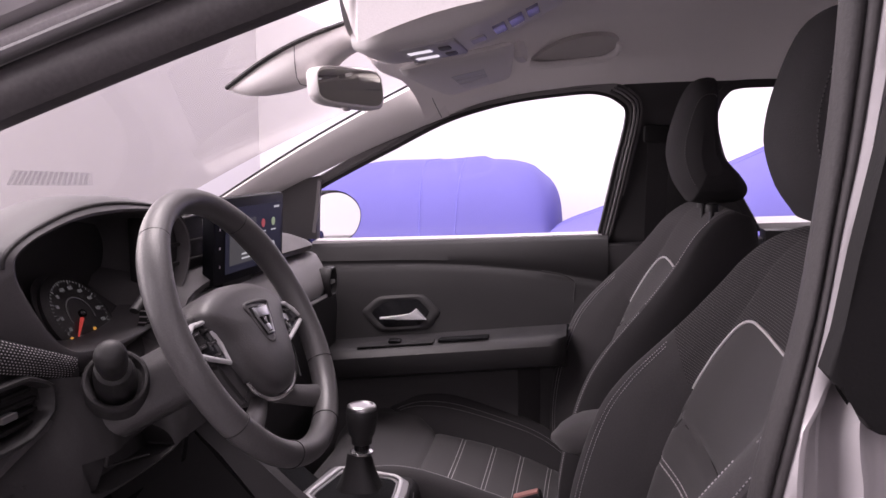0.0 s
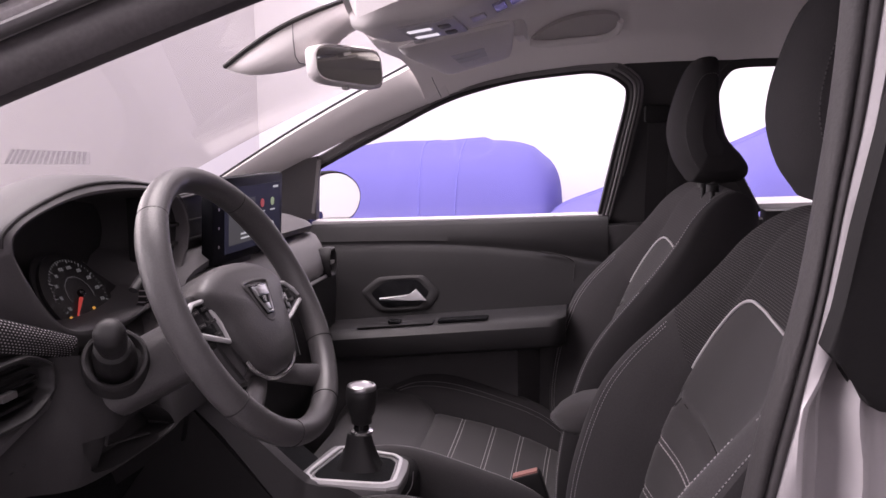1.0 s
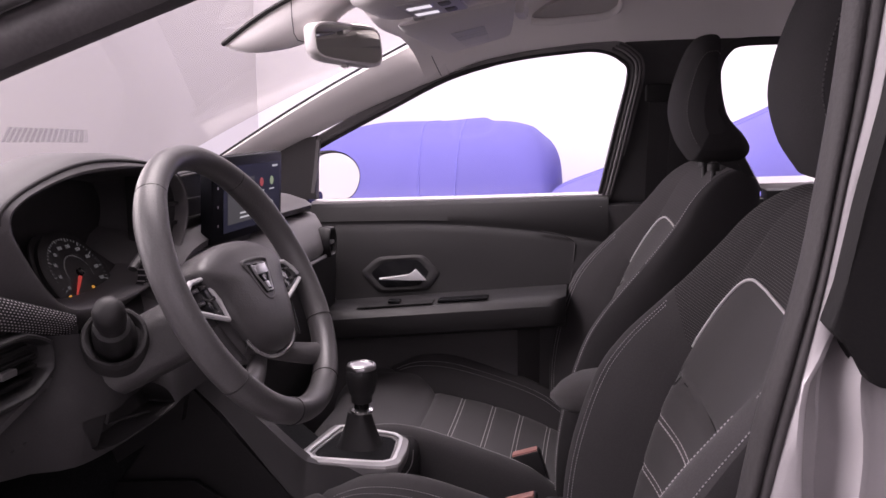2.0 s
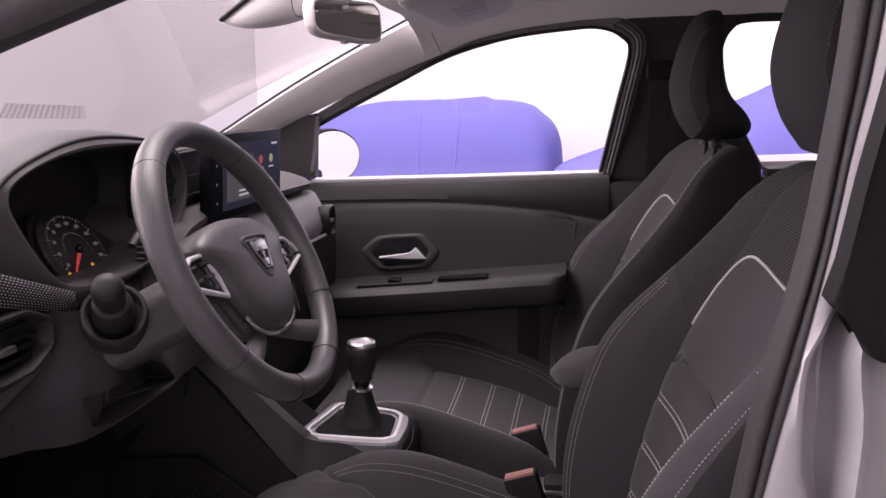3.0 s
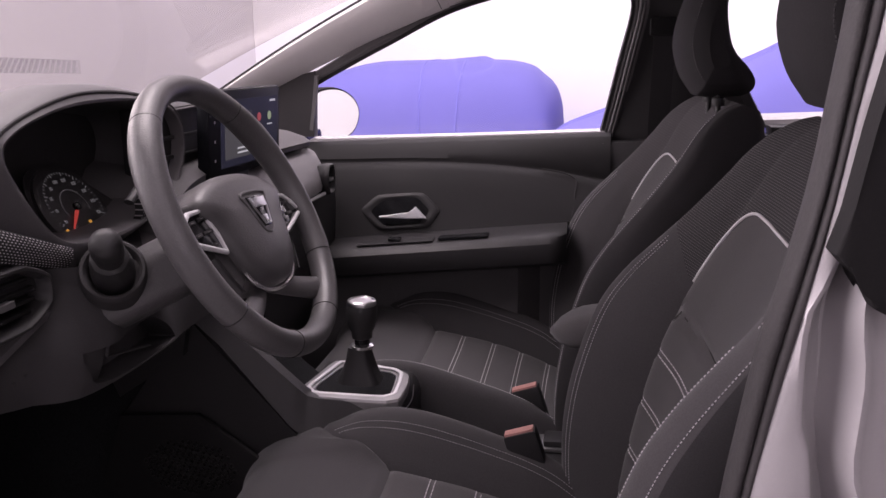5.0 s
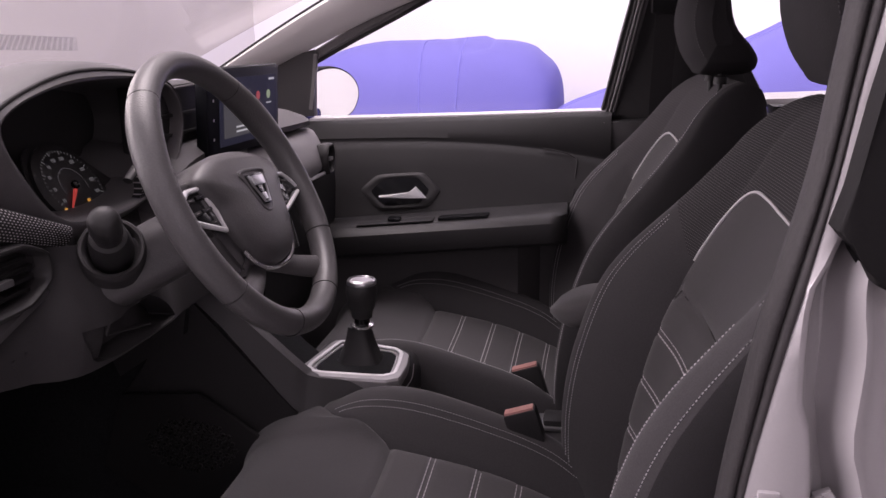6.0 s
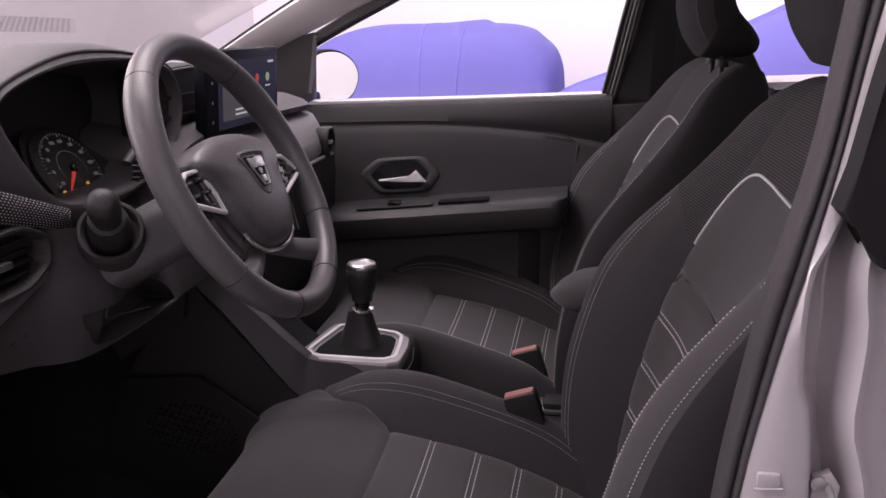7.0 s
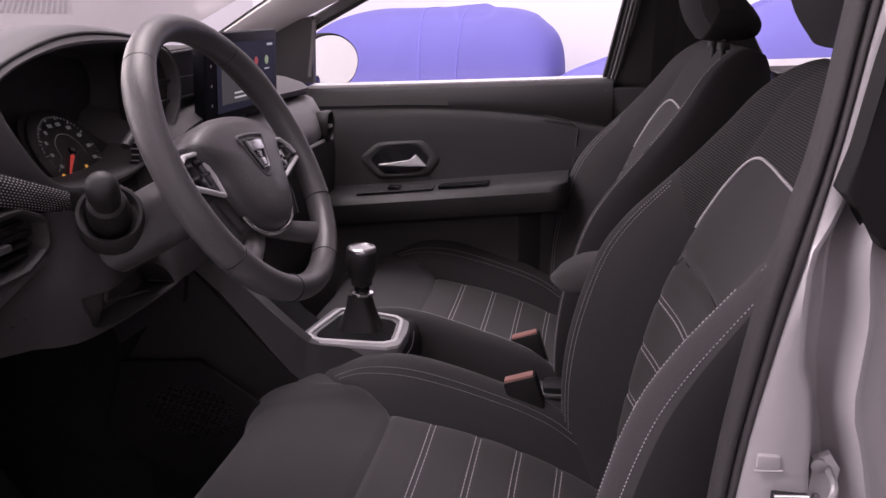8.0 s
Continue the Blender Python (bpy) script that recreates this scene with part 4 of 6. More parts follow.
lens = spline([(0, -0.074, -0.015), (0, -0.066, 0.035), (0, -0.035, 0.068), (0, 0.020, 0.066), (0, 0.062, 0.038), (0, 0.090, 0.009), (0, 0.113, -0.021), (0, 0.111, -0.042), (0, 0.090, -0.052), (0, 0.0, -0.060), (0, -0.058, -0.050)], 66, True)
part("cluster_lens", prism([GM @ (p + Vector((-0.009, 0, 0))) for p in lens], GN * 0.003, 0.0012), M_LENS, cluster, "smoky grey cover of the instruments")
part("dial_disc", turned([(GR + 0.012, -0.006), (GR + 0.012, 0.0), (GR + 0.003, 0.002), (0.002, 0.0022)], GC, GN, 48), M_BASE, cluster, "black speedometer disc")
bm, bm2 = bmesh.new(), bmesh.new()
for k in range(45):
    a = radians(228 - 276 * k / 44)
    turn = GM @ Matrix.Rotation(a - math.pi / 2, 4, "X")
    big = k % 4 == 0
    box((0.003, -0.0008 if big else -0.0004, GR * (0.88 if big else 0.93)), (0.0036, 0.0008 if big else 0.0004, GR * 0.99), 0, bm, turn)
    if 4 < k < 40:
        box((0.003, -0.0004, GR * 0.47), (0.0036, 0.0004, GR * 0.50), 0, bm, turn)
    if big:
        c = Vector((0.003, math.cos(a) * GR * 0.76, math.sin(a) * GR * 0.76))
        n = 2 if k < 20 else 3
        for q in range(n):
            box((0, (q - n / 2) * 0.0034 + 0.0004, -0.0026), (0.0006, (q - n / 2) * 0.0034 + 0.0028, 0.0026), 0, bm2, GM @ Matrix.Translation(c))
tagged(part("dial_scale", bm, M_DIAL, cluster, "fine white scale ticks"), kind="stuff")
tagged(part("dial_figures", bm2, M_DIAL, cluster, "white figures too small to read"), kind="stuff")
a = radians(219)
d = GM.to_3x3() @ Vector((0, math.cos(a), math.sin(a)))
part("needle", tube([GC + GN * 0.006 + d * 0.012, GC + GN * 0.006 + d * GR * 0.84], [0.0030, 0.0012], 8), M_NEEDLE, cluster, "red speedometer needle")
part("needle_hub", turned([(0.006, 0.0), (0.006, 0.007), (0.003, 0.009)], GC, GN, 20), M_GLOSS, cluster)
for yy, zz in ((-0.048, -0.029), (0.008, -0.026)):
    part("warning_light", box((0.003, yy - 0.0026, zz - 0.0020), (0.004, yy + 0.0026, zz + 0.0020), 0.001, m=GM), M_AMBER, cluster, "small amber warning light")


def cloth_strip(corners, nu, nv, bulge, material, name, parent, label):
    """A strip of woven cloth between four corners, bulged towards the rear, with its UV in metres."""
    a, b, c, d = (Vector(p) for p in corners)
    bm = bmesh.new()
    lay = bm.loops.layers.uv.new("UVMap")
    lu, lv = (b - a).length, (d - a).length
    grid = []
    for j in range(nv + 1):
        row = []
        for i in range(nu + 1):
            s, t = i / nu, j / nv
            p = a.lerp(b, s).lerp(d.lerp(c, s), t)
            row.append(bm.verts.new(p + Vector((bulge * math.sin(t * math.pi) ** 0.6, 0, 0))))
        grid.append(row)
    for j in range(nv):
        for i in range(nu):
            f = bm.faces.new((grid[j][i], grid[j][i + 1], grid[j + 1][i + 1], grid[j + 1][i]))
            for lp, (s, t) in zip(f.loops, ((i, j), (i + 1, j), (i + 1, j + 1), (i, j + 1))):
                lp[lay].uv = (s / nu * lu, t / nv * lv)
    geo = bmesh.ops.extrude_face_region(bm, geom=bm.faces[:])
    bmesh.ops.translate(bm, verts=[g for g in geo["geom"] if isinstance(g, bmesh.types.BMVert)], vec=(-0.012, 0, 0))
    return part(name, bm, material, parent, label)


cloth_strip([(-0.604, 0.68, 0.975), (-0.604, 0.885, 0.9125), (-0.600, 0.898, 0.936), (-0.604, 0.68, 1.022)], 24, 10, 0.006, M_BAND, "cloth_band", dash, "dotted pale grey cloth band")
cloth_strip([(-0.625, 1.10, 0.930), (-0.625, 1.30, 0.930), (-0.625, 1.30, 0.965), (-0.625, 1.10, 0.965)], 20, 6, 0.006, M_BAND, "cloth_band", dash, "dotted pale grey cloth band")
# shelf above the driver's vent and the dark corner behind the stalk
rings = [[Vector((x, y, z)) for x, z in ((-0.63, 1.012 - 0.39 * (y - 0.69)), (-0.612, 1.006 - 0.39 * (y - 0.69)), (-0.612, 0.90), (-0.66, 0.87), (-0.74, 0.88))] for y in (0.69, 0.80, 0.92)]
part("dash_corner", loft(rings), M_PLASTIC_DARK, dash)
rings = [[Vector((x, y, z)) for x, z in ((-0.64, 0.97), (-0.622, 0.95), (-0.618, 0.80), (-0.64, 0.68), (-0.76, 0.60), (-0.90, 0.95))] for y in (1.22, 1.30, 1.54)]
part("middle_panel", loft(rings), M_PLASTIC_DARK, dash, "black centre of the dashboard")

# driver's knee panel: one smooth sheet with a sharp lower edge and an open tray cut into it
def knee_point(y, u):
    """u runs from the top (1) to the lower edge (0) and back under it (negative)."""
    edge = -0.584 + 0.008 * math.sin(min(1.0, max(0.0, (y - 0.74) / 0.37)) * math.pi)
    left = ease(y, [(0.55, -0.040), (0.70, -0.038), (0.80, -0.034), (0.86, -0.026), (0.93, 0.0), (1.3, 0.0)])
    under = ease(y, [(0.55, -0.100), (0.76, -0.092), (0.83, -0.055), (0.90, 0.0), (1.3, 0.0)])
    bulge = 0.034 * math.exp(-((y - 0.985) / 0.085) ** 2)
    belly = 0.030 * ease(y, [(0.55, 1.0), (0.86, 1.0), (0.96, 0.15), (1.3, 0.15)])
    foot = 0.759 + 0.7 * bulge
    edge += under + bulge
    if u < 0:
        return Vector((edge + 0.30 * u, y, foot - 0.03 * u))
    z = foot + (0.919 - foot) * u
    x = edge - 0.022 * u - 0.070 * u ** 3 - under * u ** 0.8 + left * min(1.0, u * 1.6) ** 1.2 + belly * math.sin(math.pi * min(1.0, u * 1.15))
    x += 0.118 * u ** 3 * math.exp(-((y - 0.905) / 0.075) ** 2)  # swelling round the stalk
    return Vector((x, y, z))


TRAY_TOP = [(0.856, 0.36), (0.966, 0.37), (1.040, 0.045)]
TRAY_LOW = [(0.856, 0.30), (0.870, 0.080), (0.905, 0.020), (0.975, 0.012), (1.040, 0.030)]


def knee_row(y, k):
    """The k-th of 40 points down the panel; those of the tray sink into it."""
    top, low = ramp(y, TRAY_TOP), ramp(y, TRAY_LOW)
    inside = 0.856 < y < 1.040
    if k <= 18:
        return knee_point(y, 1.0 + (top - 1.0) * k / 18)
    if k <= 28:
        f = (0.0, 0.02, 0.06, 0.2, 0.4, 0.6, 0.8, 0.94, 0.98, 1.0)[k - 19]
        p = knee_point(y, top + (low - top) * f)
        if inside and 0 < f < 1:
            p.x -= 0.014 if y < 0.890 else 0.040
        return p
    if k <= 33:
        return knee_point(y, low * (33 - k) / 5)
    return knee_point(y, (-0.01, -0.03, -0.10, -0.25, -0.5, -0.7)[k - 34])


KNEE_Y = [0.58 + 0.276 * i / 24 for i in range(25)] + [0.858, 0.863, 0.868, 0.874, 0.881, 0.888, 0.8895, 0.891, 0.900, 0.915, 0.925, 0.935, 0.940, 0.945, 0.955, 0.966, 0.975, 0.985, 0.995, 1.005, 1.015, 1.025, 1.033, 1.038, 1.040] + [1.05 + 0.21 * i / 16 for i in range(17)]
part("knee_panel", loft([[knee_row(y, k) for k in range(40)] for y in KNEE_Y], False, False), M_BOLSTER, dash, "smooth dark grey knee panel with an open tray", 35)
part("tray_lip", tube([(-0.565, 0.892, 0.803), (-0.558, 0.930, 0.798), (-0.551, 0.965, 0.793)], [0.0022, 0.0030, 0.0030], 8, flat=0.6), M_BOLSTER, dash, "rounded lip of the tray")
part("tray_divider", tube([(-0.558, 0.889, 0.828), (-0.564, 0.889, 0.805)], 0.0022, 8), M_BOLSTER, dash, "upright divider in the tray")
for lo, hi in (((-0.627, 0.830, 0.770), (-0.617, 0.811, 0.809)), ((-0.635, 0.818, 0.770), (-0.625, 0.800, 0.803))):
    part("cover_rib", tube([hi, lo], 0.0026, 8), M_BOLSTER, dash, "raised rib on the fuse cover")

# ---- tablet screen on the dashboard ----
scr = thing("touch_screen", (-0.6, 1.4, 0.95), "upright tablet touch screen showing a dark menu", "screen")
SM = Matrix.Translation((-0.590, 1.415, 1.031)) @ Matrix.Rotation(radians(3), 4, "Y") @ Matrix.Rotation(radians(-2), 4, "Z") @ Matrix.Diagonal((1, 0.93, 0.98, 1))


def on_screen(y0, z0, y1, z1, x0, x1, bev=0.001):
    return box((x0, y0, z0), (x1, y1, z1), bev, m=SM)


part("frame", on_screen(-0.148, -0.074, 0.168, 0.074, -0.022, 0.0, 0.006), M_SCREEN_FRAME, scr, "navy black gloss frame")
display = part("display", on_screen(-0.105, -0.058, 0.150, 0.056, 0.0005, 0.0012, 0), M_UI, scr, "lit dark blue display")
part("menu_card", on_screen(-0.090, -0.045, 0.025, 0.034, 0.0016, 0.002, 0), M_UI_GREY, display, "grey menu card")
for yy, zz, m in ((0.060, 0.020, M_UI_RED), (0.110, 0.020, M_UI_GREEN), (0.110, -0.026, M_UI_WHITE), (0.060, -0.026, M_UI_WHITE)):
    icon = part("icon", turned([(0.008, 0), (0.008, 0.0006), (0.005, 0.0007)], SM @ Vector((0.0012, yy, zz)), SM.to_3x3() @ Vector((1, 0, 0)), 20), m, display)
    part("caption", on_screen(yy - 0.012, zz - 0.017, yy + 0.012, zz - 0.0145, 0.0016, 0.002, 0), M_UI_WHITE, icon)
part("status_bar", on_screen(0.112, 0.046, 0.138, 0.050, 0.0016, 0.002, 0), M_UI_WHITE, display)
for zz in (-0.030, -0.038):
    part("text_bar", on_screen(-0.040, zz, 0.015, zz + 0.003, 0.0022, 0.0026, 0), M_UI_WHITE, display)
for zz in (0.022, -0.010, -0.042):
    part("touch_key", on_screen(-0.1285, zz - 0.0022, -0.1245, zz + 0.0022, 0.0005, 0.0010, 0), M_PIPING, scr, "small white touch key")
part("mount", box((-0.66, 1.33, 0.93), (-0.605, 1.46, 1.01), 0.01), M_PLASTIC_DARK, scr)

# ---- steering wheel, column and stalks ----
WC, RAKE = Vector((-0.399, 0.945, 0.972)), radians(27.66)
WN, WU, WY = Vector((math.cos(RAKE), 0, math.sin(RAKE))), Vector((-math.sin(RAKE), 0, math.cos(RAKE))), Vector((0, 1, 0))


def on_wheel(a, u, n=0.0):
    return WC + WY * a + WU * u + WN * n


wheel = thing("steering_wheel", (-0.45, 0.945, 0.95), "dark leather steering wheel with chrome trimmed spokes", "steering wheel")
rings, RR = [], 0.1675
for i in range(120):
    q = 2 * math.pi * i / 120
    out = Vector((0, math.cos(q), 0)) + WU * math.sin(q)
    deg = math.degrees(q) % 360
    fat = 1.0 + 0.10 * (math.exp(-((deg - 35) / 16) ** 2) + math.exp(-((deg - 145) / 16) ** 2))
    ring = []
    for k in range(20):
        b = 2 * math.pi * k / 20
        r1 = 0.0153 * fat
        ring.append(WC + out * (RR + r1 * math.cos(b)) + WN * (r1 * 1.12 * math.sin(b)))
    rings.append(ring)
rim = part("rim", loft(rings, True, False, True), M_LEATHER, wheel, "dark grey leather rim", 80)
for deg in (50, 130, 212, 248, 292, 328):
    q = radians(deg)
    out = Vector((0, math.cos(q), 0)) + WU * math.sin(q)
    loop = [WC + out * (RR + 0.0155 * math.cos(b)) + WN * (0.0173 * math.sin(b)) for b in (2 * math.pi * k / 24 for k in range(24))]
    part("leather_seam", tube(loop, 0.0008, 5, True), M_RUBBER, rim, "dark seam in the leather")


TURN = radians(5.0)


def on_hub(a, u, n=0.0):
    """The hub and spokes stand turned a little to the right."""
    return on_wheel(a * math.cos(TURN) + u * math.sin(TURN), u * math.cos(TURN) - a * math.sin(TURN), n)


def shield(k, n):
    half = [(0.0, 0.053), (0.045, 0.050), (0.082, 0.040), (0.103, 0.026), (0.102, 0.014), (0.092, 0.000), (0.083, -0.016), (0.077, -0.036), (0.065, -0.060), (0.046, -0.080), (0.022, -0.090)]
    base = half + [(0.0, -0.092)] + [(-a, u) for a, u in half[:0:-1]]
    loop = spline([(a, u, 0) for a, u in base], 88, True)
    return [on_hub(p.x * k, (p.y + 0.012) * k - 0.012, n) for p in loop]


hub = part("airbag_cover", loft([shield(0.92, -0.060), shield(1.0, -0.034), shield(1.005, -0.012), shield(1.0, -0.002), shield(0.975, 0.004), shield(0.92, 0.009), shield(0.78, 0.0135), shield(0.55, 0.0165), shield(0.28, 0.018), shield(0.05, 0.0185)]), M_LEATHER, wheel, "dark grey airbag cover", 60)


def badge(rows, n):
    return [on_hub(a * 0.84 + 0.003, u * 0.86 - 0.003, n) for a, u in rows]


part("emblem", prism(badge(((-0.026, 0.021), (0.026, 0.021), (0.024, 0.006), (0.010, -0.024), (-0.010, -0.024), (-0.024, 0.006)), 0.0165), WN * 0.003, 0.001), M_GLOSS, hub, "dark emblem field")
ring = spline([(a * 1.32, u * 1.22 + 0.001, 0) for a, u in ((-0.026, 0.021), (0.026, 0.021), (0.024, 0.006), (0.010, -0.024), (-0.010, -0.024), (-0.024, 0.006))], 36, True)
part("emblem_bezel", tube(badge([(p.x, p.y) for p in ring], 0.0170), 0.0022, 8, True), M_LEATHER, hub, "raised ring round the badge")
part("emblem_plate", prism(badge(((-0.019, 0.018), (0.019, 0.018), (0.017, 0.004), (-0.017, 0.004)), 0.0195), WN * 0.003, 0.001), M_LOGO, hub, "bright chrome badge plate")
part("emblem_frame", tube(badge(((-0.022, 0.019), (-0.020, 0.004), (-0.008, -0.021), (0.008, -0.021), (0.020, 0.004), (0.022, 0.019)), 0.0205), 0.0016, 6), M_LOGO, hub, "bright chrome badge frame")
part("emblem_wedge", prism(badge(((-0.007, -0.008), (0.007, -0.008), (0.004, -0.018), (-0.004, -0.018)), 0.0195), WN * 0.002, 0.0005), M_LOGO, hub)
WM = Matrix(((0, -math.sin(RAKE), math.cos(RAKE)), (1, 0, 0), (0, math.cos(RAKE), math.sin(RAKE)))).to_4x4()
for k in range(3):
    part("airbag_print", box((-0.007, -0.0008, 0), (0.007, 0.0008, 0.0006), 0, m=Matrix.Translation(on_hub(0.036, -0.052 - 0.004 * k, 0.0095)) @ WM), M_PLASTIC_DARK, hub, "faint moulded mark")
for sg in (-1, 1):
    # side spoke with its silver framed key block
    sp = part("spoke", prism([on_hub(sg * a, u, -0.022) for a, u in ((0.070, 0.030), (0.120, 0.026), (0.162, 0.012), (0.166, -0.016), (0.125, -0.034), (0.070, -0.044))], WN * 0.016, 0.005, seg=3), M_SIDE_STRIP, wheel, "gloss black side spoke", 50)
    leafs = [(0.096, 0.016), (0.126, 0.014), (0.146, 0.002), (0.157, -0.013), (0.120, -0.025), (0.084, -0.036), (0.085, -0.014)]
    part("key_block", prism([on_hub(sg * a, u, -0.008) for a, u in leafs], WN * 0.006, 0.0015), M_GLOSS, sp, "gloss black key block")
    part("spoke_trim", tube([on_hub(sg * a, u, -0.001) for a, u in leafs], 0.0032, 8, True, up=WN), M_CHROME_PALE, sp, "thin silver spoke trim")
    for a, u, w, h in ((0.102, 0.007, 0.009, 0.0022), (0.126, 0.004, 0.009, 0.0022), (0.100, -0.009, 0.010, 0.0022), (0.124, -0.011, 0.009, 0.0022), (0.098, -0.024, 0.008, 0.0022)):
        key = part("key", box((-w, -h, 0), (w, h, 0.002), 0.0010, m=Matrix.Translation(on_hub(sg * a, u, -0.002)) @ WM), M_BASE, sp)
        part("key_mark", box((-w * 0.35, -0.0005, 0), (w * 0.35, 0.0005, 0.0003), 0, m=Matrix.Translation(on_hub(sg * a, u, 0.0001)) @ WM), M_PLASTIC_GREY, sp)
    piece = part("lower_strip", prism([on_hub(sg * a, u, -0.020) for a, u in ((0.106, -0.030), (0.068, -0.038), (0.060, -0.072), (0.082, -0.084), (0.096, -0.056))], WN * 0.014, 0.004, seg=3), M_SIDE_STRIP, wheel, "dark lower strip", 50)
    part("strip_edge", tube([on_hub(sg * a, u, -0.005) for a, u in ((0.105, -0.031), (0.095, -0.057), (0.081, -0.084))], 0.0010, 6), M_BASE, piece)
    # lower leg of the wheel, flaring into the rim
    leg = spline([on_hub(sg * a, u, n) for a, u, n in ((0.012, -0.084, -0.022), (0.045, -0.098, -0.015), (0.080, -0.110, -0.010), (0.114, -0.121, -0.005))], 16)
    part("lower_spoke", tube(leg, [0.013 + 0.004 * (i / 15) ** 1.5 for i in range(16)], 16, flat=0.55, up=WN), M_LEATHER, wheel, "dark grey lower spoke", 70)
part("lower_trim", tube(spline([on_hub(a, u, -0.002) for a, u in ((-0.066, -0.064), (-0.056, -0.080), (-0.034, -0.092), (0.0, -0.096), (0.034, -0.092), (0.056, -0.080), (0.066, -0.064))], 30), 0.0028, 8), M_CHROME, wheel, "chrome lower bracket")
col = [(-0.03, 0.040, 0.034), (-0.06, 0.050, 0.038), (-0.12, 0.056, 0.040), (-0.20, 0.062, 0.040)]
part("column_shroud", loft([[on_wheel(w * math.copysign(abs(math.cos(b)) ** 0.7, math.cos(b)), -0.014 + h * math.copysign(abs(math.sin(b)) ** 0.7, math.sin(b)), n) for b in (2 * math.pi * k / 32 for k in range(32))] for n, w, h in col]), M_LEATHER, wheel, "black column shroud", 50)

SB, ST = Vector((-0.534, 0.872, 0.917)), Vector((-0.499, 0.806, 0.966))
ax = (ST - SB).normalized()
stalk = thing("indicator_stalk", SB, "dark grey indicator stalk with a round knob", "stalk")
part("collar", turned([(0.0385, -0.034), (0.0385, -0.008), (0.0378, -0.001), (0.0355, 0.003), (0.0325, 0.003), (0.030, -0.001), (0.027, -0.012), (0.025, -0.020)], SB, ax, 40), M_BOLSTER, stalk, "round collar at the column")
part("sleeve", turned([(0.0245, -0.03), (0.0245, 0.004), (0.0235, 0.020), (0.0215, 0.034), (0.0205, 0.040), (0.017, 0.042)], SB, ax, 32), M_PLASTIC_DARK, stalk)
part("knob", turned([(0.0145, 0.038), (0.0155, 0.042), (0.0155, 0.058), (0.0175, 0.060), (0.0175, 0.082), (0.0155, 0.090), (0.010, 0.094), (0.003, 0.095)], SB, ax, 32), M_BASE, stalk, "turning knob with a domed end")
ws = thing("wiper_stalk", (-0.53, 1.04, 0.96), "black wiper stalk behind the wheel", "stalk")
part("lever", tube(spline([(-0.575, 0.99, 0.975), (-0.572, 1.02, 0.995), (-0.568, 1.045, 1.012), (-0.566, 1.06, 1.022)], 14), [0.007] * 9 + [0.009] * 5, 12, flat=0.7), M_BASE, ws)

# ---- centre console, gear lever, armrest, buckles ----
con = thing("centre_console", (-0.45, 1.37, 0.22), "dark grey centre console between the front seats", "console")


def console_ring(x, z, half, drop=0.05, low=0.24):
    return [Vector((x, 1.37 + s * w, zz)) for s, w, zz in ((-1, half + 0.5 * drop, low), (-1, half + 0.018, z - 0.080), (-1, half + 0.022, z - 0.070), (-1, half + 0.020, z - 0.062), (-1, half - 0.004, z - 0.005), (-1, half - 0.012, z), (1, half - 0.012, z), (1, half - 0.004, z - 0.005), (1, half + 0.020, z - 0.062), (1, half + 0.022, z - 0.070), (1, half + 0.018, z - 0.080), (1, half + 0.5 * drop, low))]


part("front_slope", loft([console_ring(x, z, w) for x, z, w in ((-0.74, 0.80, 0.11), (-0.66, 0.73, 0.108), (-0.58, 0.650, 0.105), (-0.52, 0.590, 0.102), (-0.480, 0.560, 0.100), (-0.465, 0.555, 0.100))]), M_CARPET, con, "sloping front of the console", 35)
# shoulder facet, running smoothly from the dashboard down and back along the gear lever base
SHOULDER = [(-0.640, 1.234, 0.750, -0.632, 1.242, 0.772), (-0.613, 1.232, 0.726, -0.590, 1.246, 0.744), (-0.579, 1.233, 0.694, -0.556, 1.249, 0.712), (-0.536, 1.235, 0.641, -0.520, 1.250, 0.678), (-0.500, 1.236, 0.596, -0.488, 1.251, 0.648), (-0.467, 1.238, 0.556, -0.462, 1.255, 0.622), (-0.447, 1.242, 0.540, -0.446, 1.263, 0.604), (-0.425, 1.247, 0.530, -0.425, 1.267, 0.598), (-0.39, 1.253, 0.523, -0.39, 1.268, 0.597), (-0.33, 1.260, 0.515, -0.325, 1.272, 0.588), (-0.296, 1.268, 0.510, -0.304, 1.280, 0.583), (-0.284, 1.282, 0.508, -0.293, 1.294, 0.578)]
rings = []
for i in range(61):
    row = [ramp(i / 60 * 11, [(k, r[c]) for k, r in enumerate(SHOULDER)]) for c in range(6)]
    lo, hi = Vector(row[:3]), Vector(row[3:])
    rings.append([lo + Vector((0.01, 0.03, -0.012)), lo + Vector((0.001, 0.004, -0.003)), lo, lo.lerp(hi, 0.35), lo.lerp(hi, 0.7), hi, hi + Vector((0, 0.010, 0.001)), hi + Vector((0.0, 0.03, -0.004))])
part("shoulder_panel", loft(rings, False, False), M_KNEE, con, "sloping shoulder of the console side", 30)
low = [(-0.640, 0.748), (-0.464, 0.549), (-0.440, 0.530), (-0.290, 0.505), (-0.290, 0.40), (-0.60, 0.44), (-0.70, 0.50), (-0.778, 0.548), (-0.700, 0.65), (-0.672, 0.690)]
part("side_panel", prism([(x, 1.236, z) for x, z in low], (0, 0.012, 0), 0.002), M_BASE, con, "flat dark grey side of the console")
part("gear_base", loft([console_ring(x, z, w) for x, z, w in ((-0.4649, 0.596, 0.090), (-0.447, 0.588, 0.090), (-0.325, 0.586, 0.088), (-0.306, 0.584, 0.086), (-0.296, 0.575, 0.084), (-0.290, 0.555, 0.082))]), M_BASE, con, "flat gear lever base", 35)
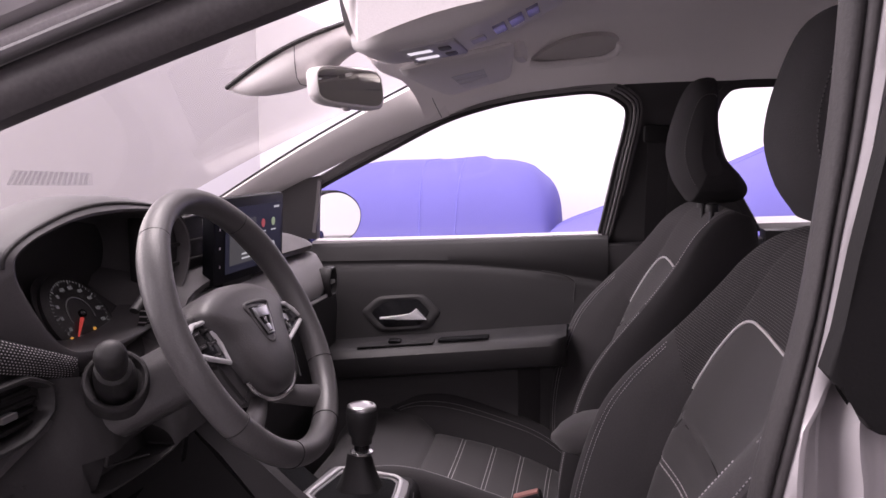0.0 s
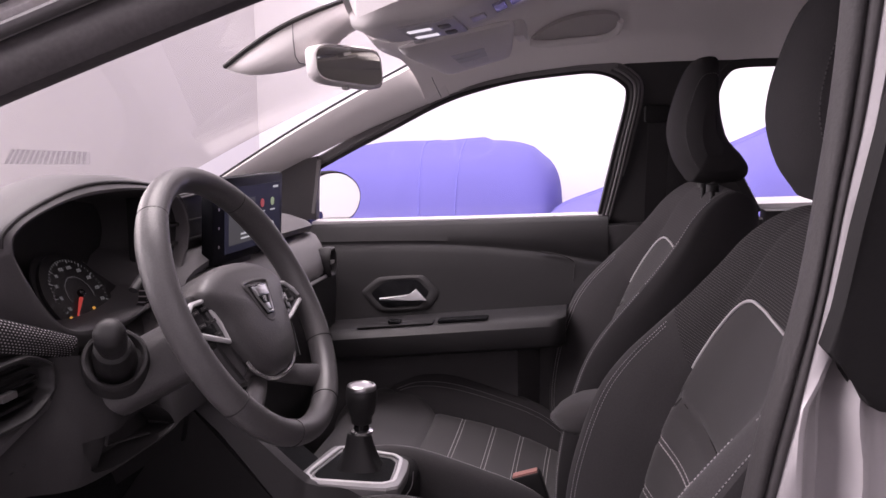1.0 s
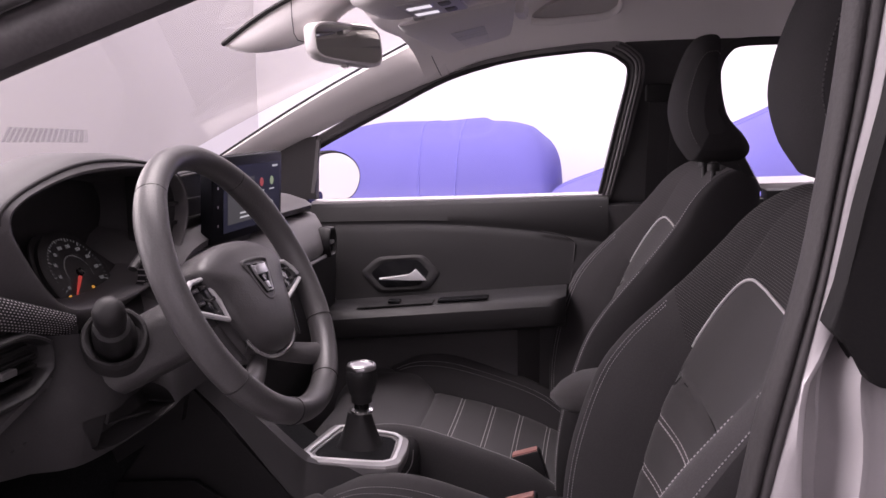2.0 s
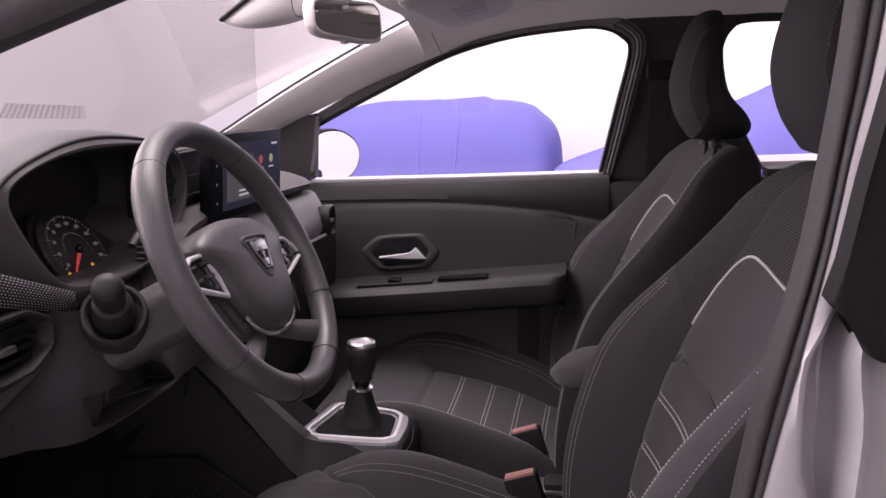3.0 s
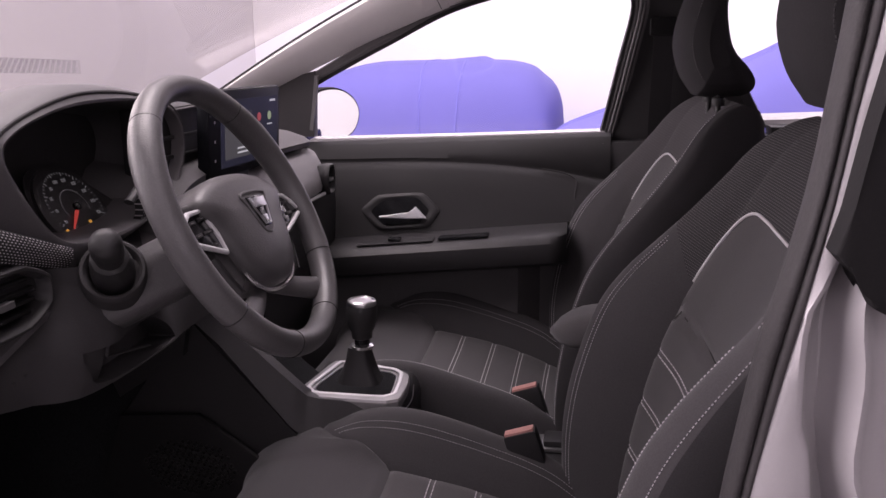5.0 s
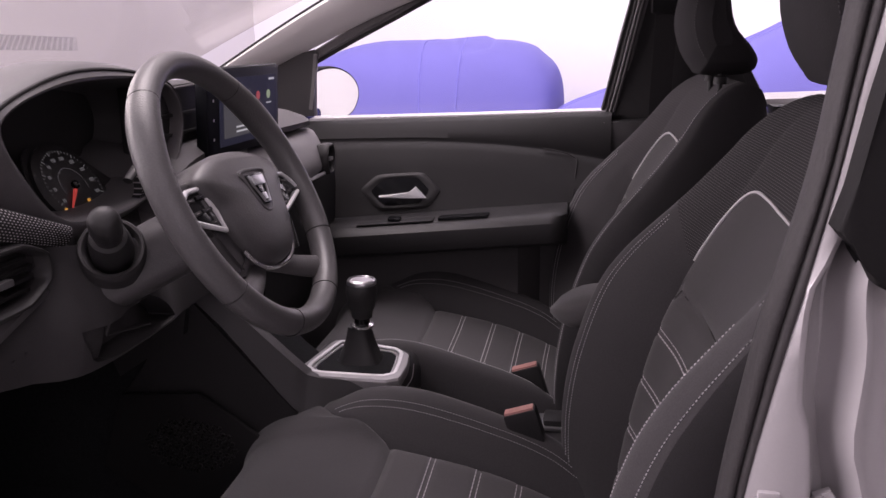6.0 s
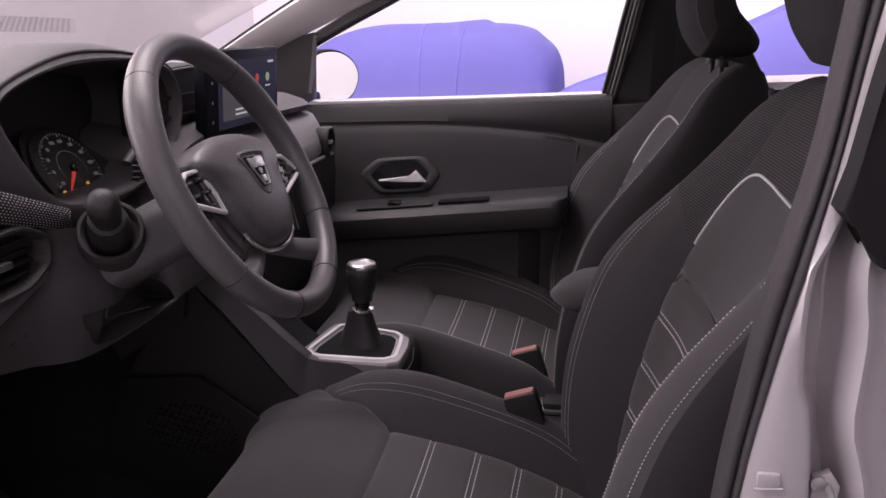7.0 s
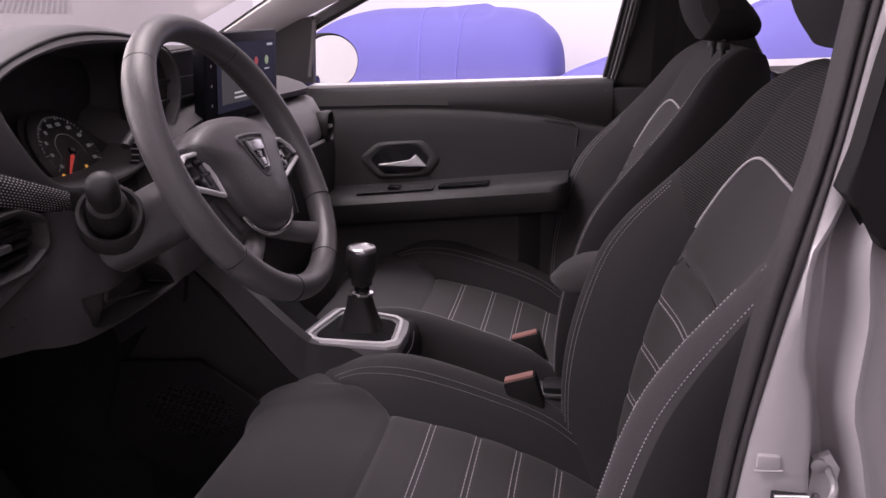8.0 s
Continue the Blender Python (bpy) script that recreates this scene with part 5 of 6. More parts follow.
part("rear_tray", loft([console_ring(x, z, w, 0.03) for x, z, w in ((-0.2899, 0.470, 0.094), (-0.18, 0.462, 0.085), (0.02, 0.46, 0.085), (0.30, 0.48, 0.09), (0.62, 0.48, 0.09))]), M_PLASTIC_DARK, con, "black rear part of the console", 35)
part("edge_line", tube(spline([(-0.269, 1.285, 0.625), (-0.271, 1.285, 0.605), (-0.276, 1.285, 0.592), (-0.284, 1.285, 0.581)], 14), 0.0009, 6), M_SATIN, con, "thin bright edge")

part("seat_side_rail", box((-0.075, 1.40, 0.462), (0.02, 1.50, 0.470), 0.003), M_SATIN, con, "bright metal strip beside the buckle")
part("cup_insert", box((-0.06, 1.405, 0.466), (0.02, 1.455, 0.482), 0.008), M_PLASTIC_DARK, con)
BZ = 0.594


FRAME_OUT = [(-0.474, 1.299), (-0.447, 1.271), (-0.315, 1.267), (-0.292, 1.282), (-0.291, 1.343), (-0.297, 1.388), (-0.325, 1.417), (-0.370, 1.431), (-0.429, 1.449), (-0.454, 1.439)]
FRAME_LINE = [(-0.461, 1.311), (-0.442, 1.286), (-0.323, 1.284), (-0.305, 1.299), (-0.308, 1.350), (-0.313, 1.393), (-0.328, 1.411), (-0.368, 1.422), (-0.425, 1.435), (-0.439, 1.433)]


def bezel(k, z):
    """The frame's outline: 0 its outer edge, 1 its bright line, less than 0 within that by a share."""
    out = []
    for (a, b), (c, d) in zip(FRAME_OUT, FRAME_LINE):
        x, y = (a + (c - a) * k, b + (d - b) * k) if k >= 0 else (-0.382 + (c + 0.382) * -k, 1.358 + (d - 1.358) * -k)
        out.append(Vector((x, y, z)))
    soft = []
    for i, p in enumerate(out):
        q, r = out[i - 1], out[(i + 1) % len(out)]
        soft += [p.lerp(q, 0.12), p.lerp(r, 0.12)]
    return soft


gf = part("gear_frame", loft([bezel(0.05, BZ - 0.012), bezel(0.0, BZ + 0.002), bezel(0.12, BZ + 0.006), bezel(0.95, BZ + 0.008), bezel(1.0, BZ + 0.006), bezel(-0.94, BZ + 0.003), bezel(-0.86, BZ + 0.001), bezel(-0.86, BZ - 0.008)], True, False), M_GREY_TRIM, con, "satin grey frame round the gear lever", 25)
part("frame_line", tube(bezel(1.0, BZ + 0.0065), 0.0042, 8, True, flat=0.6), M_CHROME_PALE, gf, "bright chrome line")
part("frame_line", tube(bezel(-0.885, BZ + 0.002), 0.0013, 6, True), M_SATIN, gf, "thin inner line")
part("gear_well", loft([bezel(-0.875, BZ - 0.004), bezel(-0.87, BZ + 0.0015), bezel(-0.80, BZ + 0.001), bezel(-0.4, BZ + 0.002)], True, True), M_CARPET, con, "black well round the lever")
lever = thing("gear_lever", (-0.378, 1.365, 0.59), "black gear lever with a chrome capped knob", "gear lever")
GX, GY = -0.378, 1.365
boot = []
for z, r, q in ((0.588, 0.043, 0.5), (0.600, 0.037, 0.45), (0.615, 0.031, 0.35), (0.632, 0.026, 0.2), (0.648, 0.0225, 0.1), (0.658, 0.020, 0.0)):
    boot.append([Vector((GX - 0.004 + r * (1 + 0.06 * math.sin(5 * b + z * 60)) * math.copysign(abs(math.cos(b)) ** (1 - q * 0.6), math.cos(b)), GY + r * 0.85 * math.copysign(abs(math.sin(b)) ** (1 - q * 0.6), math.sin(b)), z)) for b in (2 * math.pi * k / 32 for k in range(32))])
part("boot", loft(boot), M_PLASTIC_DARK, lever, "black leather gaiter", 60)
tip = (0.02, -0.01, 1)
base = (GX + 0.001, GY, 0.656)
part("collar", turned([(0.0185, 0.0), (0.0205, 0.002), (0.0205, 0.006), (0.017, 0.008)], base, tip, 28), M_CHROME, lever, "chrome collar")
part("shaft", turned([(0.0135, 0.004), (0.0135, 0.028)], base, tip, 20), M_GLOSS, lever)
knob = part("knob", turned([(0.013, 0.018), (0.0180, 0.020), (0.0190, 0.032), (0.0225, 0.037), (0.0260, 0.052), (0.0275, 0.066), (0.0268, 0.078), (0.0245, 0.082)], base, tip, 36), M_PLASTIC_DARK, lever, "dark knob body")
part("knob_cap", turned([(0.0250, 0.078), (0.0258, 0.081), (0.0256, 0.0855), (0.0240, 0.088), (0.0205, 0.0892), (0.0190, 0.0872), (0.0185, 0.0872), (0.003, 0.0880)], base, tip, 36), M_SATIN, knob, "chrome knob cap")

arm = thing("folding_armrest", (0.05, 1.37, 0.46), "dark grey cloth folding armrest between the seats", "armrest")
rings = []
for i in range(19):
    f = i / 18
    x = -0.050 + 0.32 * f
    k = math.sin(min(1, f * 5.0) * math.pi / 2) ** 0.6 if f > 0 else 0.05
    k = max(k, 0.10)
    zc = 0.703 + 0.05 * f
    rings.append([Vector((x, 1.365 + 0.058 * k * math.copysign(abs(math.cos(b)) ** 0.6, math.cos(b)), zc + 0.030 * k * math.copysign(abs(math.sin(b)) ** 0.75, math.sin(b)))) for b in (2 * math.pi * q / 28 for q in range(28))])
part("pad", loft(rings), M_CLOTH_LIGHT, arm, "grey cloth pad", 60)
part("stand", box((0.04, 1.325, 0.45), (0.20, 1.405, 0.69), 0.015), M_PLASTIC_DARK, arm)


def buckle(at, lean, label):
    root = thing("belt_buckle", at, label, "buckle", "belt buckles")
    m = Matrix.Translation(at) @ Matrix.Rotation(radians(lean), 4, "Y")
    part("body", box((-0.027, -0.015, -0.085), (0.027, 0.015, 0.0), 0.005, m=m), M_PLASTIC_DARK, root, "black buckle body")
    part("button", box((-0.024, -0.012, -0.010), (0.024, 0.006, 0.0035), 0.002, m=m), M_RED, root, "red release button, paled as if lit from above")
    part("slot", box((-0.022, 0.0075, -0.002), (0.022, 0.0115, 0.0008), 0, m=m), M_GLOSS, root)
    part("stem", box((-0.018, -0.010, -0.20), (0.018, 0.010, -0.075), 0.004, m=m), M_PLASTIC_DARK, root, "black webbing stem")


buckle((-0.092, 1.262, 0.566), -18, "seat belt buckle with red button, beside the driver seat")
buckle((-0.100, 1.498, 0.545), -18, "seat belt buckle with red button, beside the passenger seat")

# floor: mats and the pierced panel beside the tunnel
mt = thing("floor_mat", (-0.8, 1.0, 0.222), "black carpet floor mat in the driver footwell", "mat")
part("mat", box((-1.12, 0.78, 0.222), (-0.42, 1.20, 0.234), 0.004), M_CARPET, mt)
for yy, w in ((0.84, 0.06), (0.97, 0.07), (1.09, 0.045)):
    pd = thing("pedal", (-0.95, yy, 0.38), "black rubber car pedal hanging under the dashboard", "pedal", "pedals")
    part("pad", box((-0.93, yy - w / 2, 0.34), (-0.915, yy + w / 2, 0.42), 0.004, m=Matrix.Translation((-0.92, 0, 0.38)) @ Matrix.Rotation(radians(-35), 4, "Y") @ Matrix.Translation((0.92, 0, -0.38))), M_PLASTIC_DARK, pd)
    part("arm", tube([(-0.93, yy, 0.36), (-1.0, yy, 0.50), (-1.12, yy, 0.62), (-1.31, yy, 0.66)], 0.008, 8), M_PLASTIC_DARK, pd)
gr = thing("footwell_panel", (-0.6, 1.2, 0.4), "black footwell panel pierced with rows of round holes", "panel")
part("panel", prism([(-0.80, 1.204, 0.44), (-0.76, 1.213, 0.57), (-0.62, 1.215, 0.58), (-0.50, 1.210, 0.50), (-0.48, 1.198, 0.40), (-0.62, 1.190, 0.34)], (0, 0.01, 0), 0.004), M_FRAME, gr)
bm = bmesh.new()
for i in range(18):
    for j in range(12):
        x, z = -0.73 + 0.0105 * i + 0.0052 * (j % 2), 0.445 + 0.0105 * j - 0.002 * i
        if ((x + 0.635) / 0.080) ** 2 + ((z - 0.490) / 0.046) ** 2 < 1:
            turned([(0.0044, 0.0), (0.0044, 0.0025), (0.0032, 0.0027), (0.0030, 0.0)], (x, 1.198 + 0.09 * (z - 0.40), z), (0, -1, 0), 8, bm)
hole = part("perforation", bm, M_BASE, gr, "rows of raised hole rims")
tagged(hole, kind="stuff")

# ---- roof: console, sun visors, mirror, grab handle ----
rc = thing("roof_console", (-0.25, 1.37, 1.36), "pale grey roof console with reading lamps", "console")
UNDER = [(-0.372, 1.340), (-0.33, 1.330), (-0.29, 1.335), (-0.20, 1.350), (-0.14, 1.371), (-0.08, 1.400), (-0.03, 1.424)]
rings = []
for i in range(29):
    f = i / 28
    x = -0.350 + 0.312 * f
    z = ease(x, UNDER)
    w = ease(f, [(0, 0.080), (0.15, 0.098), (0.35, 0.096), (1.0, 0.088)])
    rings.append([Vector((x, 1.370 + w * a, z + d)) for a, d in ((-1.55, 0.040), (-1.45, 0.014), (-1.36, 0.004), (-1.20, 0.0), (0.80, 0.0), (0.94, 0.004), (1.0, 0.014), (1.10, 0.040))])
part("body", loft(rings), M_BEIGE, rc, "pale grey console body", 50)


def under(x, y, dx, dy, drop, h, bev=0.002):
    """A small block on the console's sloping under side."""
    z = ease(x, UNDER)
    tilt = math.atan2(ease(x + 0.01, UNDER) - ease(x - 0.01, UNDER), 0.02)
    return box((-dx, -dy, -h), (dx, dy, 0.004), bev, m=Matrix.Translation((x, y, z - drop)) @ Matrix.Rotation(-tilt, 4, "Y"))


plate = part("lamp_plate", under(-0.243, 1.370, 0.046, 0.080, 0.0, 0.0035, 0.003), M_LAMP_PLATE, rc, "lilac grey lamp plate")
for yy in (1.338, 1.408):
    part("lamp_rim", under(-0.260, yy, 0.0225, 0.0165, 0.0018, 0.0022, 0.001), M_SATIN, plate)
    part("lamp_lens", under(-0.260, yy, 0.019, 0.0125, 0.0036, 0.0015, 0.001), M_LAMP, plate, "lit white reading lamp lens")
    part("button", under(-0.220, yy, 0.0095, 0.016, 0.002, 0.005, 0.004), M_PLASTIC_GREY, plate, "rounded grey button")
part("lock_button", under(-0.285, 1.470, 0.010, 0.009, 0.0, 0.005, 0.003), M_PIPING, rc, "small white catch")
part("switch", under(-0.170, 1.370, 0.012, 0.022, 0.0, 0.003, 0.0012), M_LAMP_PLATE, rc)
for xx, w in ((-0.134, 0.010), (-0.108, 0.012), (-0.082, 0.010)):
    part("switch", under(xx, 1.355, w, 0.034, 0.0, 0.004, 0.002), M_LILAC, rc, "lilac tinted switch")


def visor(root, corners, thick, label):
    """A padded sun visor between four corners, with rounded edges."""
    a, b, c, d = (Vector(p) for p in corners)
    rings = []
    for i in range(17):
        f = i / 16
        k = max(0.08, 1 - abs(2 * f - 1) ** 7) ** 0.5
        p, q = a.lerp(b, f), d.lerp(c, f)
        mid = (p + q) / 2
        ring = []
        for s, t in ((0.0, 0.0), (0.02, 0.7), (0.10, 1.0), (0.9, 1.0), (0.98, 0.7), (1.0, 0.0), (0.98, -0.7), (0.9, -1), (0.1, -1), (0.02, -0.7)):
            e = p.lerp(q, s)
            ring.append(mid + (e - mid) * (0.92 + 0.08 * k) + Vector((0, 0, t * thick * 0.5 * k)))
        rings.append(ring)
    return part("pad", loft(rings), M_HEADLINER, root, label, 50)


va = thing("sun_visor", (-0.25, 1.65, 1.35), "pale grey folded sun visor on the passenger side", "sun visor", "sun visors")
pv = visor(va, [(-0.330, 1.47, 1.322), (-0.292, 1.83, 1.304), (-0.155, 1.81, 1.338), (-0.118, 1.47, 1.364)], 0.022, "pale felt visor pad")
VQ = [Vector(p) for p in ((-0.330, 1.47, 1.322), (-0.292, 1.83, 1.304), (-0.155, 1.81, 1.338), (-0.118, 1.47, 1.364))]
VN = (VQ[1] - VQ[0]).cross(VQ[3] - VQ[0]).normalized()
VN = VN if VN.z < 0 else -VN


def on_visor(f, g):
    """A place on the under side of the passenger visor: f across the car, g towards the rear."""
    return VQ[0].lerp(VQ[1], f).lerp(VQ[3].lerp(VQ[2], f), g) + Vector((0, 0, -0.0116))


for f0, f1 in ((0.34, 0.46), (0.48, 0.60), (0.62, 0.80)):
    part("warning_label", prism([on_visor(f0, 0.36), on_visor(f1, 0.36), on_visor(f1, 0.70), on_visor(f0, 0.70)], VN * 0.0006), M_LABEL_PRINT if f0 < 0.6 else M_PILLAR, pv, "faint printed label")
vb = thing("sun_visor", (-0.25, 1.05, 1.35), "pale grey folded sun visor on the driver side", "sun visor", "sun visors")
visor(vb, [(-0.270, 0.80, 1.368), (-0.300, 1.090, 1.378), (-0.125, 1.090, 1.402), (-0.110, 0.80, 1.392)], 0.012, "pale felt visor pad")
part("clip", box((-0.277, 1.150, 1.368), (-0.263, 1.170, 1.386), 0.003), M_PIPING, vb, "small white clip")
part("clip", box((-0.280, 1.258, 1.366), (-0.266, 1.276, 1.384), 0.003), M_PIPING, vb, "small white clip")

mi = thing("rear_view_mirror", (-0.40, 1.39, 1.28), "grey framed rear-view mirror below the windscreen shroud", "mirror")
ma, mb = Vector((-0.425, 1.302, 0)), Vector((-0.362, 1.492, 0))
along = (mb - ma).normalized()
fwd = Vector((along.y, -along.x, 0))
fwd = Vector((fwd.x, fwd.y, 0.10)).normalized()
upm = along.cross(fwd) if along.cross(fwd).z > 0 else -along.cross(fwd)
mc = (ma + mb) / 2 + Vector((0, 0, 1.288))


def mirror_ring(k, d, grow=0.0):
    pts = []
    for q in range(40):
        b = 2 * math.pi * q / 40
        a = math.copysign(abs(math.cos(b)) ** 0.40, math.cos(b)) * (0.101 * k + grow)
        u = math.copysign(abs(math.sin(b)) ** 0.45, math.sin(b)) * (0.0345 * k + grow)
        pts.append(mc + along * a + upm * (u + 0.04 * a * (u / 0.04)) + fwd * d)
    return pts


part("shell", loft([mirror_ring(0.55, -0.030), mirror_ring(0.85, -0.025), mirror_ring(1.0, -0.014), mirror_ring(1.0, 0.002), mirror_ring(1.0, 0.005, -0.003), mirror_ring(1.0, 0.003, -0.006)], True, True), M_BEIGE, mi, "pale grey mirror shell", 50)
part("mirror_glass", prism(mirror_ring(1.0, 0.0034, -0.0062), fwd * 0.001), M_DIMMIRROR, mi, "dark tinted mirror glass")
part("lever", box((-0.403, 1.380, 1.248), (-0.392, 1.396, 1.260), 0.003), M_HANDLE_BOWL, mi)
part("stem", tube([mc - fwd * 0.03, mc + Vector((-0.075, 0.0, 0.050))], [0.011, 0.015], 14), M_BEIGE, mi)

sh = thing("windscreen_shroud", (-0.5, 1.37, 1.32), "pale grey sensor shroud behind the rear-view mirror", "shroud")
rings = []
for i in range(17):
    f = i / 16
    x = -0.592 + 0.232 * f
    top = 1.286 + 0.100 * f + 0.010 * math.sin(math.pi * f)
    depth = ease(f, [(0, 0.002), (0.12, 0.026), (0.29, 0.046), (0.5, 0.060), (0.70, 0.058), (0.84, 0.040), (1.0, 0.032)])
    w = 0.020 + 0.030 * math.sin(min(1, f * 1.6) * math.pi / 2)
    rings.append([Vector((x, 1.365 + w * a, top - depth * b)) for a, b in ((-1.0, 0.0), (-1.0, 0.45), (-0.85, 0.85), (-0.5, 1.0), (0.5, 1.0), (0.85, 0.85), (1.0, 0.45), (1.0, 0.0))])
part("shell", loft(rings), M_BEIGE, sh, "pale grey plastic shell", 50)
part("shell_seam", tube([p + Vector((0, 0, -0.0006)) for p in rings[9]], 0.0009, 6), M_PLASTIC_GREY, sh, "fine joint round the shell")
part("gasket", tube([r[0] + Vector((0, -0.002, 0.001)) for r in rings], 0.004, 6), M_RUBBER, sh, "black rubber edge")

gh = thing("grab_handle", (0.0, 1.95, 1.36), "pale grey grab handle folded into the roof lining", "handle")
leaf = spline([(-0.117, 1.88, 1.378), (-0.084, 1.84, 1.401), (-0.042, 1.816, 1.416), (0.005, 1.808, 1.424), (0.051, 1.82, 1.425), (0.071, 1.848, 1.417), (0.073, 1.884, 1.397), (0.055, 1.904, 1.386), (0.006, 1.904, 1.381), (-0.068, 1.896, 1.376)], 60, True)
# Plate stands proud; the shade of a recess is put into its grey.
part("bowl", prism([p + Vector((0, 0.006, 0.012)) for p in leaf], (0, -0.010, -0.022), 0.004, seg=3), M_HANDLE_BOWL, gh, "raised plate, its darker grey standing in for recess shade", 60)
part("bar", tube(spline([(-0.118, 1.868, 1.368), (-0.085, 1.872, 1.365), (-0.02, 1.878, 1.370), (0.04, 1.880, 1.376), (0.066, 1.866, 1.390), (0.072, 1.842, 1.406)], 30), 0.0062, 12, flat=1.3), M_BEIGE, gh, "pale plastic bar")
# Block added in place of a roof lining bulge that catches the light.
part("lining_block", box((-0.134, 1.60, 1.352), (-0.112, 1.70, 1.385), 0.009), M_BEIGE, va, "pale block for a lit bulge of the roof lining")

# ---- front seats ----
SEAT_Y = 1.02
BACK = [(0.40, 0.045), (0.50, 0.062), (0.58, 0.075), (0.66, 0.092), (0.75, 0.118), (0.84, 0.158), (0.92, 0.203), (0.98, 0.236), (1.04, 0.262), (1.10, 0.285)]
BACK_TOP = 1.082


def back_point(s, z):
    """Skin of the backrest: s runs round from the middle of the front (0) past the side bolster (0.25 to 0.6) to the middle of the back (1); its sign is the side."""
    b = ease(z, [(0.40, 0.05), (0.50, 0.085), (0.61, 0.100), (0.735, 0.098), (0.80, 0.085), (0.884, 0.055), (1.0, 0.03), (1.10, 0.02)])
    w = ease(z, [(0.40, 0.90), (0.50, 0.97), (0.62, 1.0), (0.80, 1.0), (0.90, 0.97), (0.98, 0.92), (1.04, 0.83), (1.10, 0.70)])
    if s < 0:
        b *= 0.67
    half = [(0, -0.027), (0.09, -0.021), (0.165, -0.004), (0.188, 0.002), (0.213, 0.55 * b), (0.243, b), (0.268, 0.80 * b), (0.282, 0.2 * b), (0.282, -0.04), (0.262, -0.09), (0.20, -0.112), (0.10, -0.118), (0, -0.118)]
    k = abs(s) * 12
    j = min(int(k), 11)
    q = k - j
    pa, pb = half[max(j - 1, 0)] if j else (-0.09, -0.021), half[j]
    pc, pd = half[j + 1], half[j + 2] if j < 11 else (-0.10, -0.118)
    u, h = (0.5 * (2 * pb[i] + (pc[i] - pa[i]) * q + (2 * pa[i] - 5 * pb[i] + 4 * pc[i] - pd[i]) * q * q + (3 * pb[i] - pa[i] - 3 * pc[i] + pd[i]) * q ** 3) for i in (0, 1))
    if z > 0.99:
        f = math.sqrt(max(0.02, 1 - ((z - 0.99) / (BACK_TOP + 0.006 - 0.99)) ** 2))
        h = -0.055 + (h + 0.055) * f
    h -= 0.007 * math.exp(-((abs(s) - 0.25) / 0.012) ** 2) * min(1.0, max(0.0, (back_split(s) + 0.008 - z) / 0.02))
    if abs(s) < 0.25:
        edge = min(1.0, (0.25 - abs(s)) / 0.05)
        h += 0.004 * edge
        for zz, d in ((0.795, 0.009), (0.735, 0.0035), (0.660, 0.0035), (0.583, 0.0035), (0.505, 0.0035)):
            h -= d * edge * math.exp(-((z - zz) / 0.006) ** 2)
    x0 = ease(z, BACK)
    dx = (ease(z + 0.01, BACK) - ease(z - 0.01, BACK)) / 0.02
    n = Vector((-1, 0, dx)).normalized()
    return Vector((x0, SEAT_Y + math.copysign(u * w, s), z)) + n * h


def back_split(s):
    """Height at which the dotted shoulder cloth begins."""
    if s < -0.14:
        return ease(-s, [(0.13, 0.948), (0.17, 0.946), (0.21, 0.941), (0.25, 0.932), (0.33, 0.945), (0.42, 0.965), (0.52, 0.985), (0.66, 0.99)])
    return ease(abs(s), [(0, 0.944), (0.05, 0.946), (0.10, 0.949), (0.14, 0.948), (0.17, 0.930), (0.21, 0.880), (0.25, 0.838), (0.33, 0.862), (0.42, 0.885), (0.55, 0.90), (0.66, 0.905)])


CUSH = [(0.08, 0.385), (0.0, 0.430), (-0.09, 0.466), (-0.16, 0.486), (-0.223, 0.499), (-0.30, 0.512), (-0.385, 0.524), (-0.45, 0.527), (-0.500, 0.513), (-0.531, 0.480), (-0.541, 0.43), (-0.530, 0.37), (-0.51, 0.31)]
CUSH_PATH = spline([(a, 0, b) for a, b in CUSH], 241)
CUSH_RUN = [0.0]
for pa, pb in zip(CUSH_PATH, CUSH_PATH[1:]):
    CUSH_RUN.append(CUSH_RUN[-1] + (pb - pa).length)


def run_at(x):
    """Length along the cushion's middle line at which the top passes x."""
    for p, r in zip(CUSH_PATH, CUSH_RUN):
        if p.x <= x:
            return r
    return CUSH_RUN[-1]


CUSH_LINES = [run_at(x) for x in (-0.223, -0.147, -0.083, -0.022)]


